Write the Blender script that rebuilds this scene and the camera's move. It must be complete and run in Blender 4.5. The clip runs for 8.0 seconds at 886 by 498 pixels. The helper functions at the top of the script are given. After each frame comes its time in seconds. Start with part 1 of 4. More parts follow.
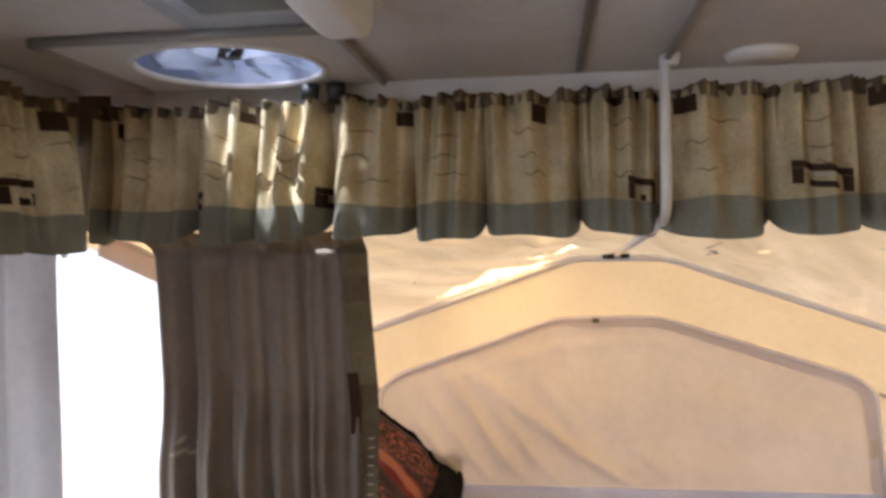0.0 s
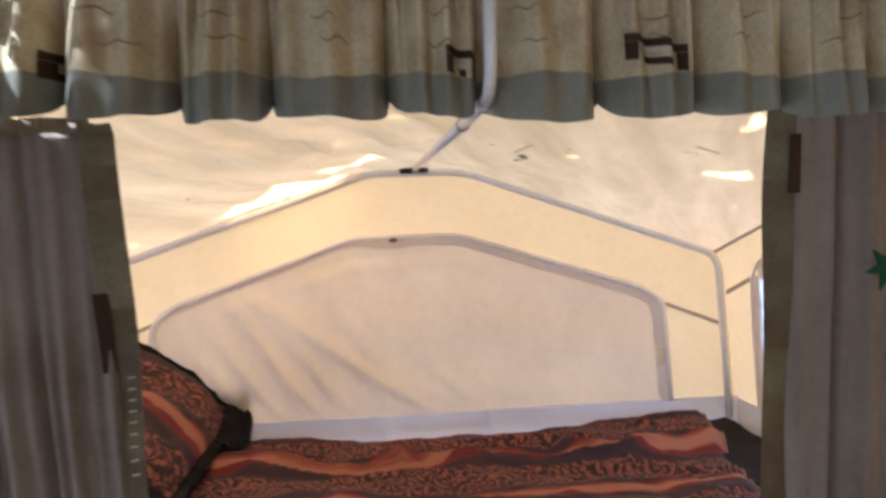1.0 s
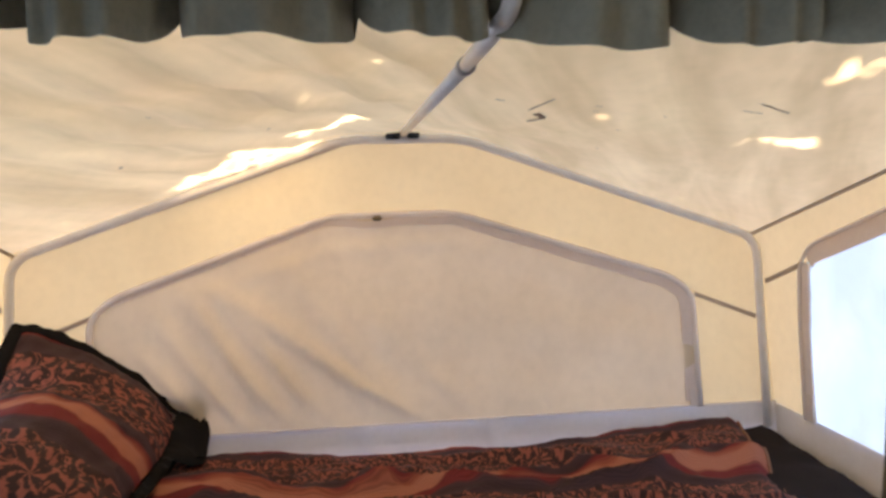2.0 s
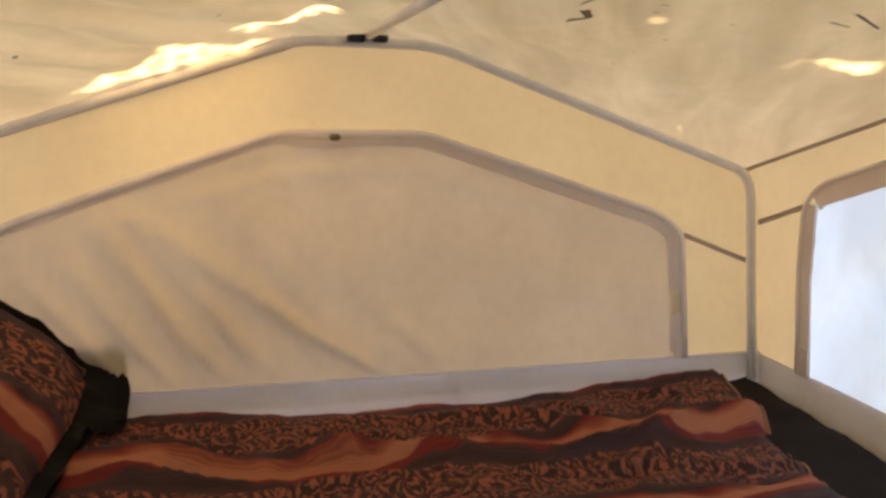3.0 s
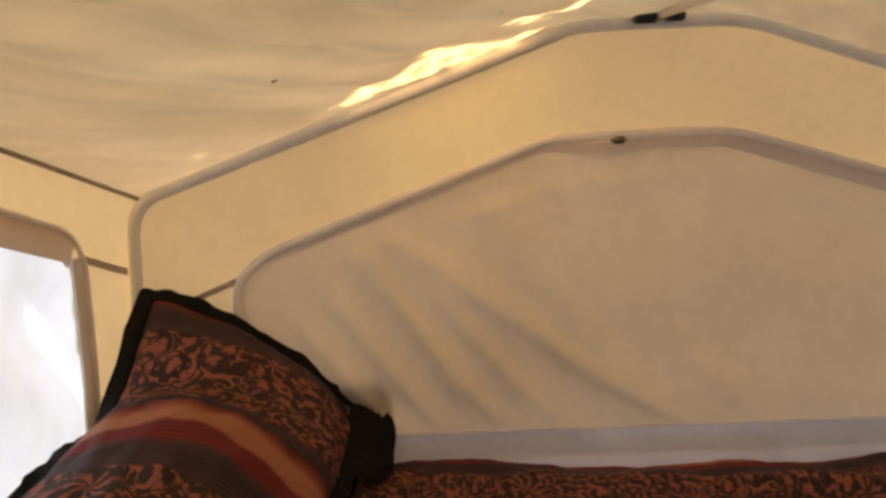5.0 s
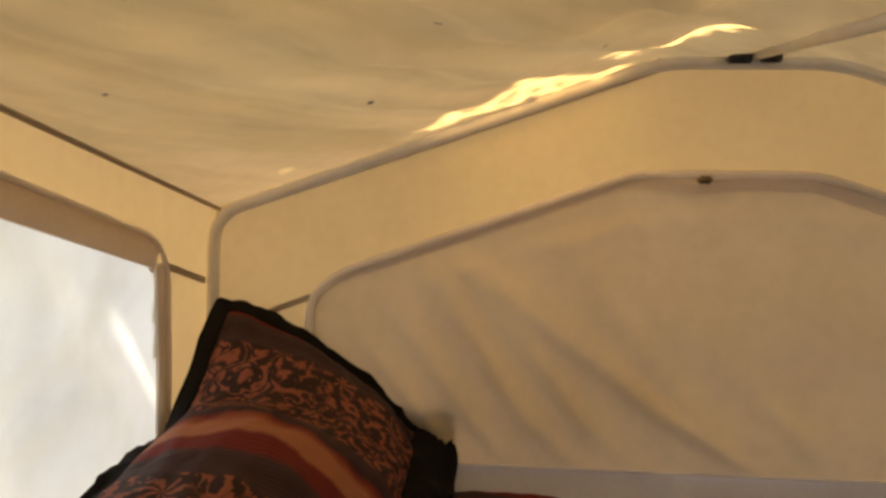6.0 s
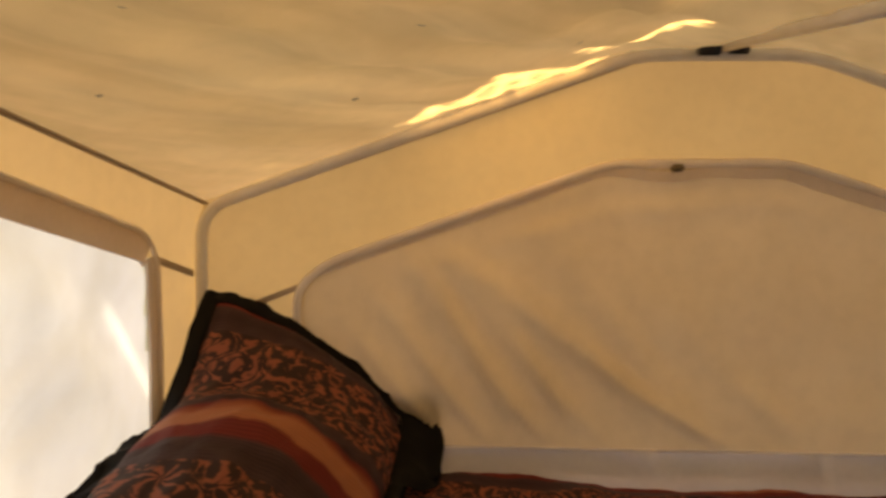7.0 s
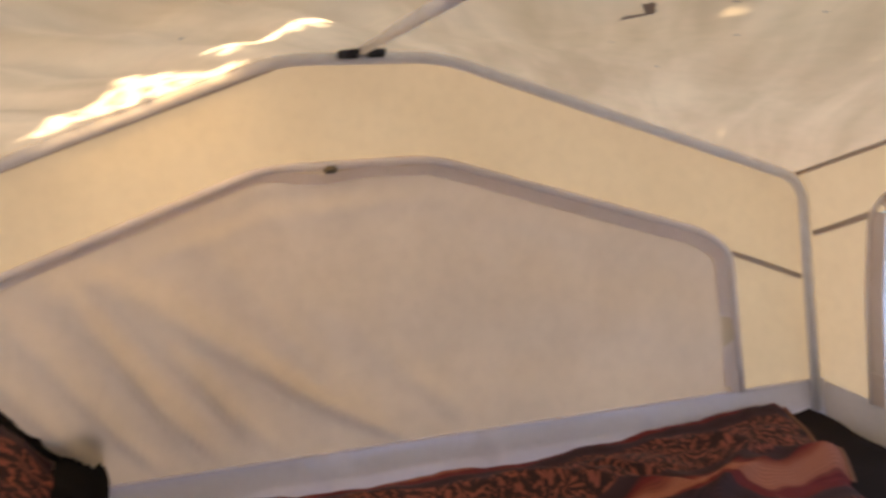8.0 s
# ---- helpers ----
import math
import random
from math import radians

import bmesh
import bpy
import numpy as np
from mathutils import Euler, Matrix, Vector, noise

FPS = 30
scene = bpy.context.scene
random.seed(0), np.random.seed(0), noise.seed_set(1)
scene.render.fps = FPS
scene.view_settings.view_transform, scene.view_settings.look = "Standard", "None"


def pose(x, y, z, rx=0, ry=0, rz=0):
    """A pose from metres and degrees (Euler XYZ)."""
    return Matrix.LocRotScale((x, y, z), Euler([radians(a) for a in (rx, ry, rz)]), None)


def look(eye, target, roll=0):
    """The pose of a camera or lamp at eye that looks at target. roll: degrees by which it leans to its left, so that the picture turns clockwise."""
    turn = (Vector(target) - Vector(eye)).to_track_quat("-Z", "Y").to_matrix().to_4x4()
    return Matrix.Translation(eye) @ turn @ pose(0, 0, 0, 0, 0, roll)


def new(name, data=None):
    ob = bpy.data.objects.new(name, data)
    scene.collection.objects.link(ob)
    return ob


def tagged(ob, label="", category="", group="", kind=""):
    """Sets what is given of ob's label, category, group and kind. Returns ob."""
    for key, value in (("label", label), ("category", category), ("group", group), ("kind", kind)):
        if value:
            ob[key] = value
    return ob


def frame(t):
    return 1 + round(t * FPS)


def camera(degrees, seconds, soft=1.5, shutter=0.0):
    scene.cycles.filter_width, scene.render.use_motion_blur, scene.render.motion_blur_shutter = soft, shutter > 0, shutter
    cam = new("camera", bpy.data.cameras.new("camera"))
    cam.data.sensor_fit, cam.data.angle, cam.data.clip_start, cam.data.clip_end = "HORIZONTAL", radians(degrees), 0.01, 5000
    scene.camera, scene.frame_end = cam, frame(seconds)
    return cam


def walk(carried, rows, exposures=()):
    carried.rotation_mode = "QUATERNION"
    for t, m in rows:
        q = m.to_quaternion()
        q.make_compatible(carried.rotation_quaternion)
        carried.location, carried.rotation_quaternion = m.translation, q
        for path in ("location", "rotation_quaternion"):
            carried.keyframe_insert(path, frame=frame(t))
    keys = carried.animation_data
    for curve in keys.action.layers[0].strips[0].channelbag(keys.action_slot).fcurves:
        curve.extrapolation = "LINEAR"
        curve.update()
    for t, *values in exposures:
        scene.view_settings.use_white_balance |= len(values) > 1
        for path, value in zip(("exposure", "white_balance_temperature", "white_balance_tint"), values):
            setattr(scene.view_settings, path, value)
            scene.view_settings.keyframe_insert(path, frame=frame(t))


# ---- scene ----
cam = camera(57.9, 8.0, soft=2.9, shutter=0.35)
PATH = [
    (0.0, (-0.2209, -2.5606, 1.7392, 90.02, 0.81, 7.53)),
    (0.3, (-0.2102, -2.4984, 1.7193, 88.43, 0.40, 4.11)),
    (0.5, (-0.2311, -2.4464, 1.6970, 87.27, 0.61, 0.19)),
    (1.0, (-0.2459, -2.3341, 1.6737, 85.18, 1.20, -7.71)),
    (1.2, (-0.2289, -2.2585, 1.6536, 84.61, 1.07, -9.37)),
    (1.5, (-0.1934, -2.1367, 1.6599, 84.35, 1.18, -9.11)),
    (1.7, (-0.1835, -2.0731, 1.6681, 84.08, 1.04, -7.63)),
    (2.8, (-0.3010, -1.6810, 1.6367, 78.71, -1.29, -14.03)),
    (3.0, (-0.3105, -1.6407, 1.6382, 77.73, -1.87, -15.22)),
    (3.5, (-0.2674, -1.5368, 1.6351, 78.37, -0.83, -14.01)),
    (4.0, (-0.2170, -1.4493, 1.6455, 78.66, -0.05, -6.12)),
    (4.5, (-0.2679, -1.3802, 1.6645, 76.48, 0.39, -2.63)),
    (5.0, (-0.3763, -1.3516, 1.6813, 75.62, 2.54, 0.34)),
    (5.2, (-0.3958, -1.3341, 1.6843, 75.98, 1.60, 0.73)),
    (6.3, (-0.4433, -1.3625, 1.6845, 77.63, -0.26, 5.64)),
    (6.5, (-0.4575, -1.3877, 1.7036, 76.94, -0.02, 5.86)),
    (7.0, (-0.4275, -1.3876, 1.6961, 76.66, 0.28, 3.01)),
    (7.5, (-0.3240, -1.3707, 1.6904, 76.75, 0.63, -5.22)),
    (8.0, (-0.2882, -1.3915, 1.6566, 78.10, 1.54, -16.31)),
]
EXPOSURES = [
    (0.0, 2.59, 6720, 26), (0.5, 2.49, 7430, 26), (0.9, 2.71, 6200, 25), (1.2, 2.67, 5880, 24), (1.7, 2.59, 5880, 22), (3.0, 2.11, 7230, 18), (3.5, 2.13, 6820, 20.5),
    (4.0, 2.29, 5470, 19), (4.5, 2.23, 6220, 24), (5.2, 1.63, 8510, 21), (6.3, 1.5, 10090, 18), (7.0, 1.55, 11910, 24), (7.5, 1.8, 9450, 25), (8.0, 2.1, 6300, 25),
]
walk(cam, [(t, pose(*p)) for t, p in PATH], EXPOSURES)

# ---- daylight ----
SUN = Vector((-0.30, -0.45, 0.84)).normalized()
world = bpy.data.worlds.new("sky")
scene.world = world
world.use_nodes = True
wn = world.node_tree.nodes
sky = wn.new("ShaderNodeTexSky")
sky.sky_type = "NISHITA"
sky.sun_disc = False
sky.air_density, sky.dust_density, sky.ozone_density = 0.5, 4.0, 0.3
sky.sun_elevation = math.asin(SUN.z)
sky.sun_rotation = math.atan2(SUN.x, SUN.y)
world.node_tree.links.new(sky.outputs[0], wn["Background"].inputs[0])
wn["Background"].inputs[1].default_value = 0.15
sun_data = bpy.data.lights.new("sun", "SUN")
sun_data.energy, sun_data.angle, sun_data.color = 4.0, radians(0.53), (1.0, 0.93, 0.82)
sun = new("sun", sun_data)
sun.matrix_world = look(SUN * 20, (0, 0, 0))


# ---- materials ----
def nodes_of(name):
    m = bpy.data.materials.new(name)
    m.use_nodes = True
    nt = m.node_tree
    return m, nt, nt.nodes, nt.links, nt.nodes["Principled BSDF"]


def add(nt, kind, **inputs):
    n = nt.nodes.new(kind)
    for k, v in inputs.items():
        if k in ("operation", "blend_type", "data_type", "wave_type", "bands_direction", "feature", "interpolation_type"):
            if k == "operation":
                n.operation = v
            elif k == "blend_type":
                n.blend_type = v
            elif k == "data_type":
                n.data_type = v
            elif k == "wave_type":
                n.wave_type = v
            elif k == "bands_direction":
                n.bands_direction = v
            elif k == "feature":
                n.feature = v
            else:
                n.interpolation_type = v
        else:
            n.inputs[k.replace("_", " ")].default_value = v
    return n


def mottled(nt, col, amount, scale, coords="Object", tint=(0.6, 0.5, 0.4)):
    """A colour broken up at two scales: broad stains and fine grain."""
    tc = nt.nodes.new("ShaderNodeTexCoord")
    big = add(nt, "ShaderNodeTexNoise", Scale=scale, Detail=5.0, Roughness=0.6)
    fine = add(nt, "ShaderNodeTexNoise", Scale=scale * 14, Detail=3.0)
    nt.links.new(tc.outputs[coords], big.inputs["Vector"])
    nt.links.new(tc.outputs[coords], fine.inputs["Vector"])
    ramp = nt.nodes.new("ShaderNodeValToRGB")
    ramp.color_ramp.elements[0].position, ramp.color_ramp.elements[1].position = 0.32, 0.68
    k = 1 - amount
    ramp.color_ramp.elements[0].color = (col[0] * (k + amount * tint[0]), col[1] * (k + amount * tint[1]), col[2] * (k + amount * tint[2]), 1)
    ramp.color_ramp.elements[1].color = (*[min(c * (1 + 0.15 * amount), 0.95) for c in col], 1)
    nt.links.new(big.outputs["Fac"], ramp.inputs["Fac"])
    mix = add(nt, "ShaderNodeMix", data_type="RGBA", blend_type="MULTIPLY")
    mix.inputs[0].default_value = min(1.0, amount)
    grain = nt.nodes.new("ShaderNodeValToRGB")
    grain.color_ramp.elements[0].position, grain.color_ramp.elements[1].position = 0.3, 0.6
    grain.color_ramp.elements[0].color = (0.75, 0.75, 0.75, 1)
    nt.links.new(fine.outputs["Fac"], grain.inputs["Fac"])
    nt.links.new(ramp.outputs["Color"], mix.inputs[6])
    nt.links.new(grain.outputs["Color"], mix.inputs[7])
    return mix.outputs[2], tc, fine


def bump_from(nt, sock, strength, distance):
    b = add(nt, "ShaderNodeBump", Strength=strength, Distance=distance)
    nt.links.new(sock, b.inputs["Height"])
    return b.outputs["Normal"]


def cloth(name, col, amount=0.4, scale=6.0, through_light=0.0, rough=0.9, weave=900.0, bump=0.25, fold_shade=0.0):
    """Woven cloth. through_light: the share of light that passes to the other side."""
    m, nt, n, l, p = nodes_of(name)
    c, tc, fine = mottled(nt, col, amount, scale)
    if fold_shade:
        # long soft bands darkened in the colour, standing in for shade along folds
        mp = n.new("ShaderNodeMapping")
        turn = n.new("ShaderNodeMapping")
        turn.inputs["Rotation"].default_value = (0, 0, radians(-60))
        l.new(tc.outputs["Object"], turn.inputs["Vector"])
        mp.inputs["Scale"].default_value = (1.0, 5.0, 2.0)
        l.new(turn.outputs[0], mp.inputs["Vector"])
        long = add(nt, "ShaderNodeTexNoise", Scale=1.6, Detail=3.0, Roughness=0.55, Distortion=0.4)
        l.new(mp.outputs[0], long.inputs["Vector"])
        sr = n.new("ShaderNodeValToRGB")
        sr.color_ramp.elements[0].position, sr.color_ramp.elements[1].position = 0.36, 0.64
        sr.color_ramp.elements[0].color = (1 - fold_shade, 1 - fold_shade * 1.1, 1 - fold_shade * 1.3, 1)
        l.new(long.outputs["Fac"], sr.inputs["Fac"])
        sm = add(nt, "ShaderNodeMix", data_type="RGBA", blend_type="MULTIPLY")
        sm.inputs[0].default_value = 1.0
        l.new(c, sm.inputs[6])
        l.new(sr.outputs["Color"], sm.inputs[7])
        c = sm.outputs[2]
    w = add(nt, "ShaderNodeTexNoise", Scale=weave / 4, Detail=1.0)
    l.new(tc.outputs["Object"], w.inputs["Vector"])
    nor = bump_from(nt, w.outputs["Fac"], bump, 0.002)
    l.new(c, p.inputs["Base Color"])
    l.new(nor, p.inputs["Normal"])
    p.inputs["Roughness"].default_value = rough
    p.inputs["Specular IOR Level"].default_value = 0.2
    if through_light:
        t = n.new("ShaderNodeBsdfTranslucent")
        l.new(c, t.inputs["Color"])
        l.new(nor, t.inputs["Normal"])
        mix = n.new("ShaderNodeMixShader")
        mix.inputs[0].default_value = through_light
        l.new(p.outputs[0], mix.inputs[1])
        l.new(t.outputs[0], mix.inputs[2])
        l.new(mix.outputs[0], n["Material Output"].inputs["Surface"])
    return m


def solid(name, col, rough=0.5, metal=0.0, amount=0.15, scale=8.0, bump=0.08, spec=0.5):
    m, nt, n, l, p = nodes_of(name)
    c, tc, fine = mottled(nt, col, amount, scale)
    l.new(c, p.inputs["Base Color"])
    l.new(bump_from(nt, fine.outputs["Fac"], bump, 0.003), p.inputs["Normal"])
    p.inputs["Roughness"].default_value, p.inputs["Metallic"].default_value = rough, metal
    p.inputs["Specular IOR Level"].default_value = spec
    return m


def brocade(name, v0, warp=0.02):
    """Bands of rust leaf scrolls on dark brown, between plum, red and tan stripes. UV in metres; bands lie across v."""
    m, nt, n, l, p = nodes_of(name)
    tc = n.new("ShaderNodeTexCoord")
    sep = n.new("ShaderNodeSeparateXYZ")
    l.new(tc.outputs["UV"], sep.inputs[0])
    wob = add(nt, "ShaderNodeTexNoise", Scale=4.5, Detail=2.0)
    l.new(tc.outputs["UV"], wob.inputs["Vector"])

    def calc(op, a, b=None, c=None):
        q = add(nt, "ShaderNodeMath", operation=op)
        for i, s in enumerate((a, b, c)):
            if s is None:
                continue
            if isinstance(s, (int, float)):
                q.inputs[i].default_value = s
            else:
                l.new(s, q.inputs[i])
        return q.outputs[0]

    v = calc("ADD", sep.outputs["Y"], calc("MULTIPLY", calc("SUBTRACT", wob.outputs["Fac"], 0.5), warp))
    f = calc("FRACT", calc("DIVIDE", calc("ADD", v, v0), 0.27))
    stripes = n.new("ShaderNodeValToRGB")
    cr = stripes.color_ramp
    cr.interpolation = "LINEAR"
    plum, red, tan, rust = (0.062, 0.030, 0.032, 1), (0.175, 0.022, 0.018, 1), (0.40, 0.145, 0.080, 1), (0.28, 0.075, 0.040, 1)
    stops = [(0.0, plum), (0.52, plum), (0.60, (0.045, 0.020, 0.021, 1)), (0.63, red), (0.67, rust), (0.70, tan), (0.78, tan), (0.80, red), (0.86, red), (0.88, plum), (0.93, (0.045, 0.02, 0.02, 1)), (1.0, plum)]
    cr.elements[0].position, cr.elements[0].color = stops[0]
    cr.elements[1].position, cr.elements[1].color = stops[-1]
    for pos, c in stops[1:-1]:
        e = cr.elements.new(pos)
        e.color = c
    l.new(f, stripes.inputs["Fac"])
    # fine pin stripes along the bands
    pins = calc("MULTIPLY", calc("SINE", calc("MULTIPLY", v, 1500.0)), 0.17)
    pinned = add(nt, "ShaderNodeMix", data_type="RGBA", blend_type="MULTIPLY")
    pinned.inputs[0].default_value = 1.0
    grey = n.new("ShaderNodeCombineColor")
    pv = calc("ADD", pins, 0.92)
    for i in range(3):
        l.new(pv, grey.inputs[i])
    l.new(stripes.outputs["Color"], pinned.inputs[6])
    l.new(grey.outputs[0], pinned.inputs[7])
    # rosettes in cells, with curled leaves between them
    flat = n.new("ShaderNodeCombineXYZ")
    l.new(sep.outputs["X"], flat.inputs[0])
    l.new(sep.outputs["Y"], flat.inputs[1])
    dist = add(nt, "ShaderNodeTexNoise", Scale=16.0, Detail=1.0)
    l.new(flat.outputs[0], dist.inputs["Vector"])
    shift = add(nt, "ShaderNodeVectorMath", operation="MULTIPLY_ADD")
    shift.inputs[1].default_value = (0.035, 0.035, 0)
    l.new(dist.outputs["Color"], shift.inputs[0])
    l.new(flat.outputs[0], shift.inputs[2])
    cell = add(nt, "ShaderNodeTexVoronoi", Scale=13.0)
    cell.voronoi_dimensions = "2D"
    l.new(shift.outputs[0], cell.inputs["Vector"])
    scaled = add(nt, "ShaderNodeVectorMath", operation="SCALE")
    scaled.inputs["Scale"].default_value = 1.0
    l.new(shift.outputs[0], scaled.inputs[0])
    away = add(nt, "ShaderNodeVectorMath", operation="SUBTRACT")
    l.new(scaled.outputs[0], away.inputs[0])
    l.new(cell.outputs["Position"], away.inputs[1])
    ax = n.new("ShaderNodeSeparateXYZ")
    l.new(away.outputs[0], ax.inputs[0])
    ang = calc("ARCTAN2", ax.outputs["Y"], ax.outputs["X"])
    d = cell.outputs["Distance"]
    petals = calc("SINE", calc("ADD", calc("MULTIPLY", ang, 7.0), calc("MULTIPLY", d, 14.0)))
    curl = add(nt, "ShaderNodeTexNoise", Scale=36.0, Detail=1.0, Distortion=1.3)
    l.new(flat.outputs[0], curl.inputs["Vector"])
    curls = calc("SINE", calc("MULTIPLY", curl.outputs["Fac"], 30.0))
    both = calc("ADD", calc("MULTIPLY", petals, calc("SUBTRACT", 1.0, calc("MULTIPLY", d, 0.9))), calc("MULTIPLY", curls, calc("MULTIPLY", d, 1.5)))
    vein = add(nt, "ShaderNodeTexNoise", Scale=90.0, Detail=2.0)
    l.new(flat.outputs[0], vein.inputs["Vector"])
    both = calc("ADD", both, calc("MULTIPLY", calc("SUBTRACT", vein.outputs["Fac"], 0.55), 4.6))
    edge = n.new("ShaderNodeMapRange")
    edge.inputs["From Min"].default_value, edge.inputs["From Max"].default_value = -0.25, 0.45
    l.new(both, edge.inputs["Value"])
    leaf = add(nt, "ShaderNodeMix", data_type="RGBA")
    leaf.inputs[6].default_value, leaf.inputs[7].default_value = (0.040, 0.018, 0.015, 1), (0.28, 0.084, 0.053, 1)
    l.new(edge.outputs[0], leaf.inputs[0])
    band = n.new("ShaderNodeMapRange")
    band.inputs["From Min"].default_value, band.inputs["From Max"].default_value = 0.52, 0.50
    l.new(f, band.inputs["Value"])
    whole = add(nt, "ShaderNodeMix", data_type="RGBA")
    l.new(band.outputs[0], whole.inputs[0])
    l.new(pinned.outputs[2], whole.inputs[6])
    l.new(leaf.outputs[2], whole.inputs[7])
    l.new(whole.outputs[2], p.inputs["Base Color"])
    p.inputs["Roughness"].default_value = 0.62
    p.inputs["Specular IOR Level"].default_value = 0.18
    weave = add(nt, "ShaderNodeTexNoise", Scale=260.0, Detail=1.0)
    l.new(tc.outputs["UV"], weave.inputs["Vector"])
    hh = calc("ADD", calc("MULTIPLY", edge.outputs[0], 0.5), weave.outputs["Fac"])
    l.new(bump_from(nt, hh, 0.3, 0.002), p.inputs["Normal"])
    return m


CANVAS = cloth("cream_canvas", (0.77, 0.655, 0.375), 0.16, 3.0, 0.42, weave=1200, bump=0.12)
# same canvas as the walls; the sun's warmth overhead is put into this colour
ROOF = cloth("sunwarm_roof_canvas", (0.96, 0.69, 0.335), 0.16, 2.2, 0.90, weave=1200, bump=0.12, fold_shade=0.20)
FLAP = cloth("lined_flap", (0.74, 0.635, 0.450), 0.18, 2.5, 0.25, weave=1200, bump=0.12, fold_shade=0.06)
# window vinyl; the bright sky outside is put into its blue colour
PANEL = cloth("sky_tinted_window", (0.60, 0.81, 1.0), 0.06, 3.0, 0.92, weave=1400, bump=0.08, fold_shade=0.18)
VINYL = cloth("white_vinyl", (0.74, 0.74, 0.79), 0.15, 5.0, 0.17, rough=0.5, weave=500, bump=0.06)
BAND = cloth("grey_binding", (0.86, 0.77, 0.70), 0.16, 8.0, 0.32)
SEAM = cloth("seam_tape", (0.50, 0.42, 0.34), 0.2, 8.0, 0.2)
CORD = cloth("white_cord", (0.95, 0.90, 0.87), 0.10, 12.0, 0.38)
TUBE = solid("painted_steel_tube", (0.77, 0.755, 0.745), 0.32, 0.0, 0.2, 20)
BLACK = solid("black_plastic", (0.02, 0.02, 0.022), 0.45)
TAUPE = cloth("taupe_curtain_cloth", (0.245, 0.205, 0.165), 0.40, 5.0, 0.08)
EDGE = cloth("dark_olive_edging", (0.15, 0.118, 0.075), 0.7, 14.0, 0.08)
PALE = cloth("pale_curtain_cloth", (0.42, 0.41, 0.42), 0.25, 4.0, 0.25)
OLIVE = cloth("printed_olive_cloth", (0.55, 0.475, 0.305), 0.70, 11.0, 0.14)
SAGE = cloth("sage_band_cloth", (0.235, 0.235, 0.185), 0.40, 10.0, 0.10)
MOSS = cloth("moss_edging", (0.19, 0.165, 0.105), 0.8, 16.0, 0.08)
BROWN = cloth("brown_print", (0.055, 0.030, 0.018), 0.3, 12.0)
INK = cloth("faded_brown_print", (0.16, 0.115, 0.065), 0.3, 30.0)
BEIGE = cloth("beige_print", (0.50, 0.44, 0.34), 0.3, 12.0)
DARKSHEET = cloth("dark_brown_sheet", (0.018, 0.012, 0.010), 0.4, 9.0)
FLANGE = cloth("black_flange_cloth", (0.009, 0.007, 0.006), 0.4, 9.0, rough=0.85)
PIPING = cloth("tan_piping", (0.30, 0.16, 0.10), 0.3, 20.0)
SPREAD = brocade("brocade_spread", -0.07, 0.10)
SHAM = brocade("brocade_sham", -0.062, 0.02)
LINER = solid("grey_ceiling_board", (0.56, 0.54, 0.53), 0.55, 0.0, 0.3, 4.0, 0.05)
WHITE = solid("white_plastic", (0.72, 0.71, 0.70), 0.4, 0.0, 0.15, 10)
GREY = solid("grey_plastic", (0.30, 0.29, 0.28), 0.4, 0.0, 0.2, 10)
WOOD = solid("brown_laminate", (0.22, 0.14, 0.08), 0.45, 0.0, 0.4, 5)
FLOOR = solid("vinyl_floor", (0.25, 0.20, 0.15), 0.5, 0.0, 0.4, 6)
GREEN = cloth("green_felt", (0.012, 0.075, 0.04), 0.3, 20.0)
RUST = solid("rust_stain", (0.42, 0.28, 0.17), 0.9)
FADED = solid("faded_rust_stain", (0.46, 0.32, 0.19), 0.9)
EARTH = solid("dry_ground", (0.34, 0.28, 0.21), 0.95, 0.0, 0.6, 0.6, 0.4)
BARK = solid("bark", (0.10, 0.07, 0.05), 0.9, 0.0, 0.5, 12, 0.6)
LEAF = cloth("leaf_green", (0.06, 0.11, 0.03), 0.5, 4.0, 0.15)
SHROUD = solid("dark_blue_plastic", (0.12, 0.14, 0.18), 0.35)
SMOKE = cloth("smoky_plastic", (0.20, 0.23, 0.29), 0.35, 20.0, 0.45, rough=0.3)
FROST, _nt, _n, _l, _p = nodes_of("frosted_dome")
_f = _n.new("ShaderNodeBsdfTranslucent")
_f.inputs["Color"].default_value = (0.42, 0.50, 0.62, 1)
_t = _n.new("ShaderNodeBsdfTransparent")
_t.inputs["Color"].default_value = (0.62, 0.80, 1.0, 1)
_mx = _n.new("ShaderNodeMixShader")
_mx.inputs[0].default_value = 0.75
_l.new(_f.outputs[0], _mx.inputs[1])
_l.new(_t.outputs[0], _mx.inputs[2])
_l.new(_mx.outputs[0], _n["Material Output"].inputs["Surface"])
CLEAR, _nt, _n, _l, _p = nodes_of("clear_dome")
_p.inputs["Base Color"].default_value = (0.75, 0.80, 0.86, 1)
_p.inputs["Roughness"].default_value = 0.2
_t = _n.new("ShaderNodeBsdfTransparent")
_t.inputs["Color"].default_value = (0.86, 0.91, 0.97, 1)
_mx = _n.new("ShaderNodeMixShader")
_mx.inputs[0].default_value = 0.93
_l.new(_p.outputs[0], _mx.inputs[1])
_l.new(_t.outputs[0], _mx.inputs[2])
_l.new(_mx.outputs[0], _n["Material Output"].inputs["Surface"])


# ---- mesh tools ----
def part(name, bm, material, parent=None, label="", smooth=True):
    me = bpy.data.meshes.new(name)
    bm.normal_update()
    bm.to_mesh(me)
    bm.free()
    me.materials.append(material)
    for q in me.polygons:
        q.use_smooth = smooth
    ob = new(name, me)
    if parent:
        ob.parent = parent
        if label:
            ob["label"] = label
    return ob


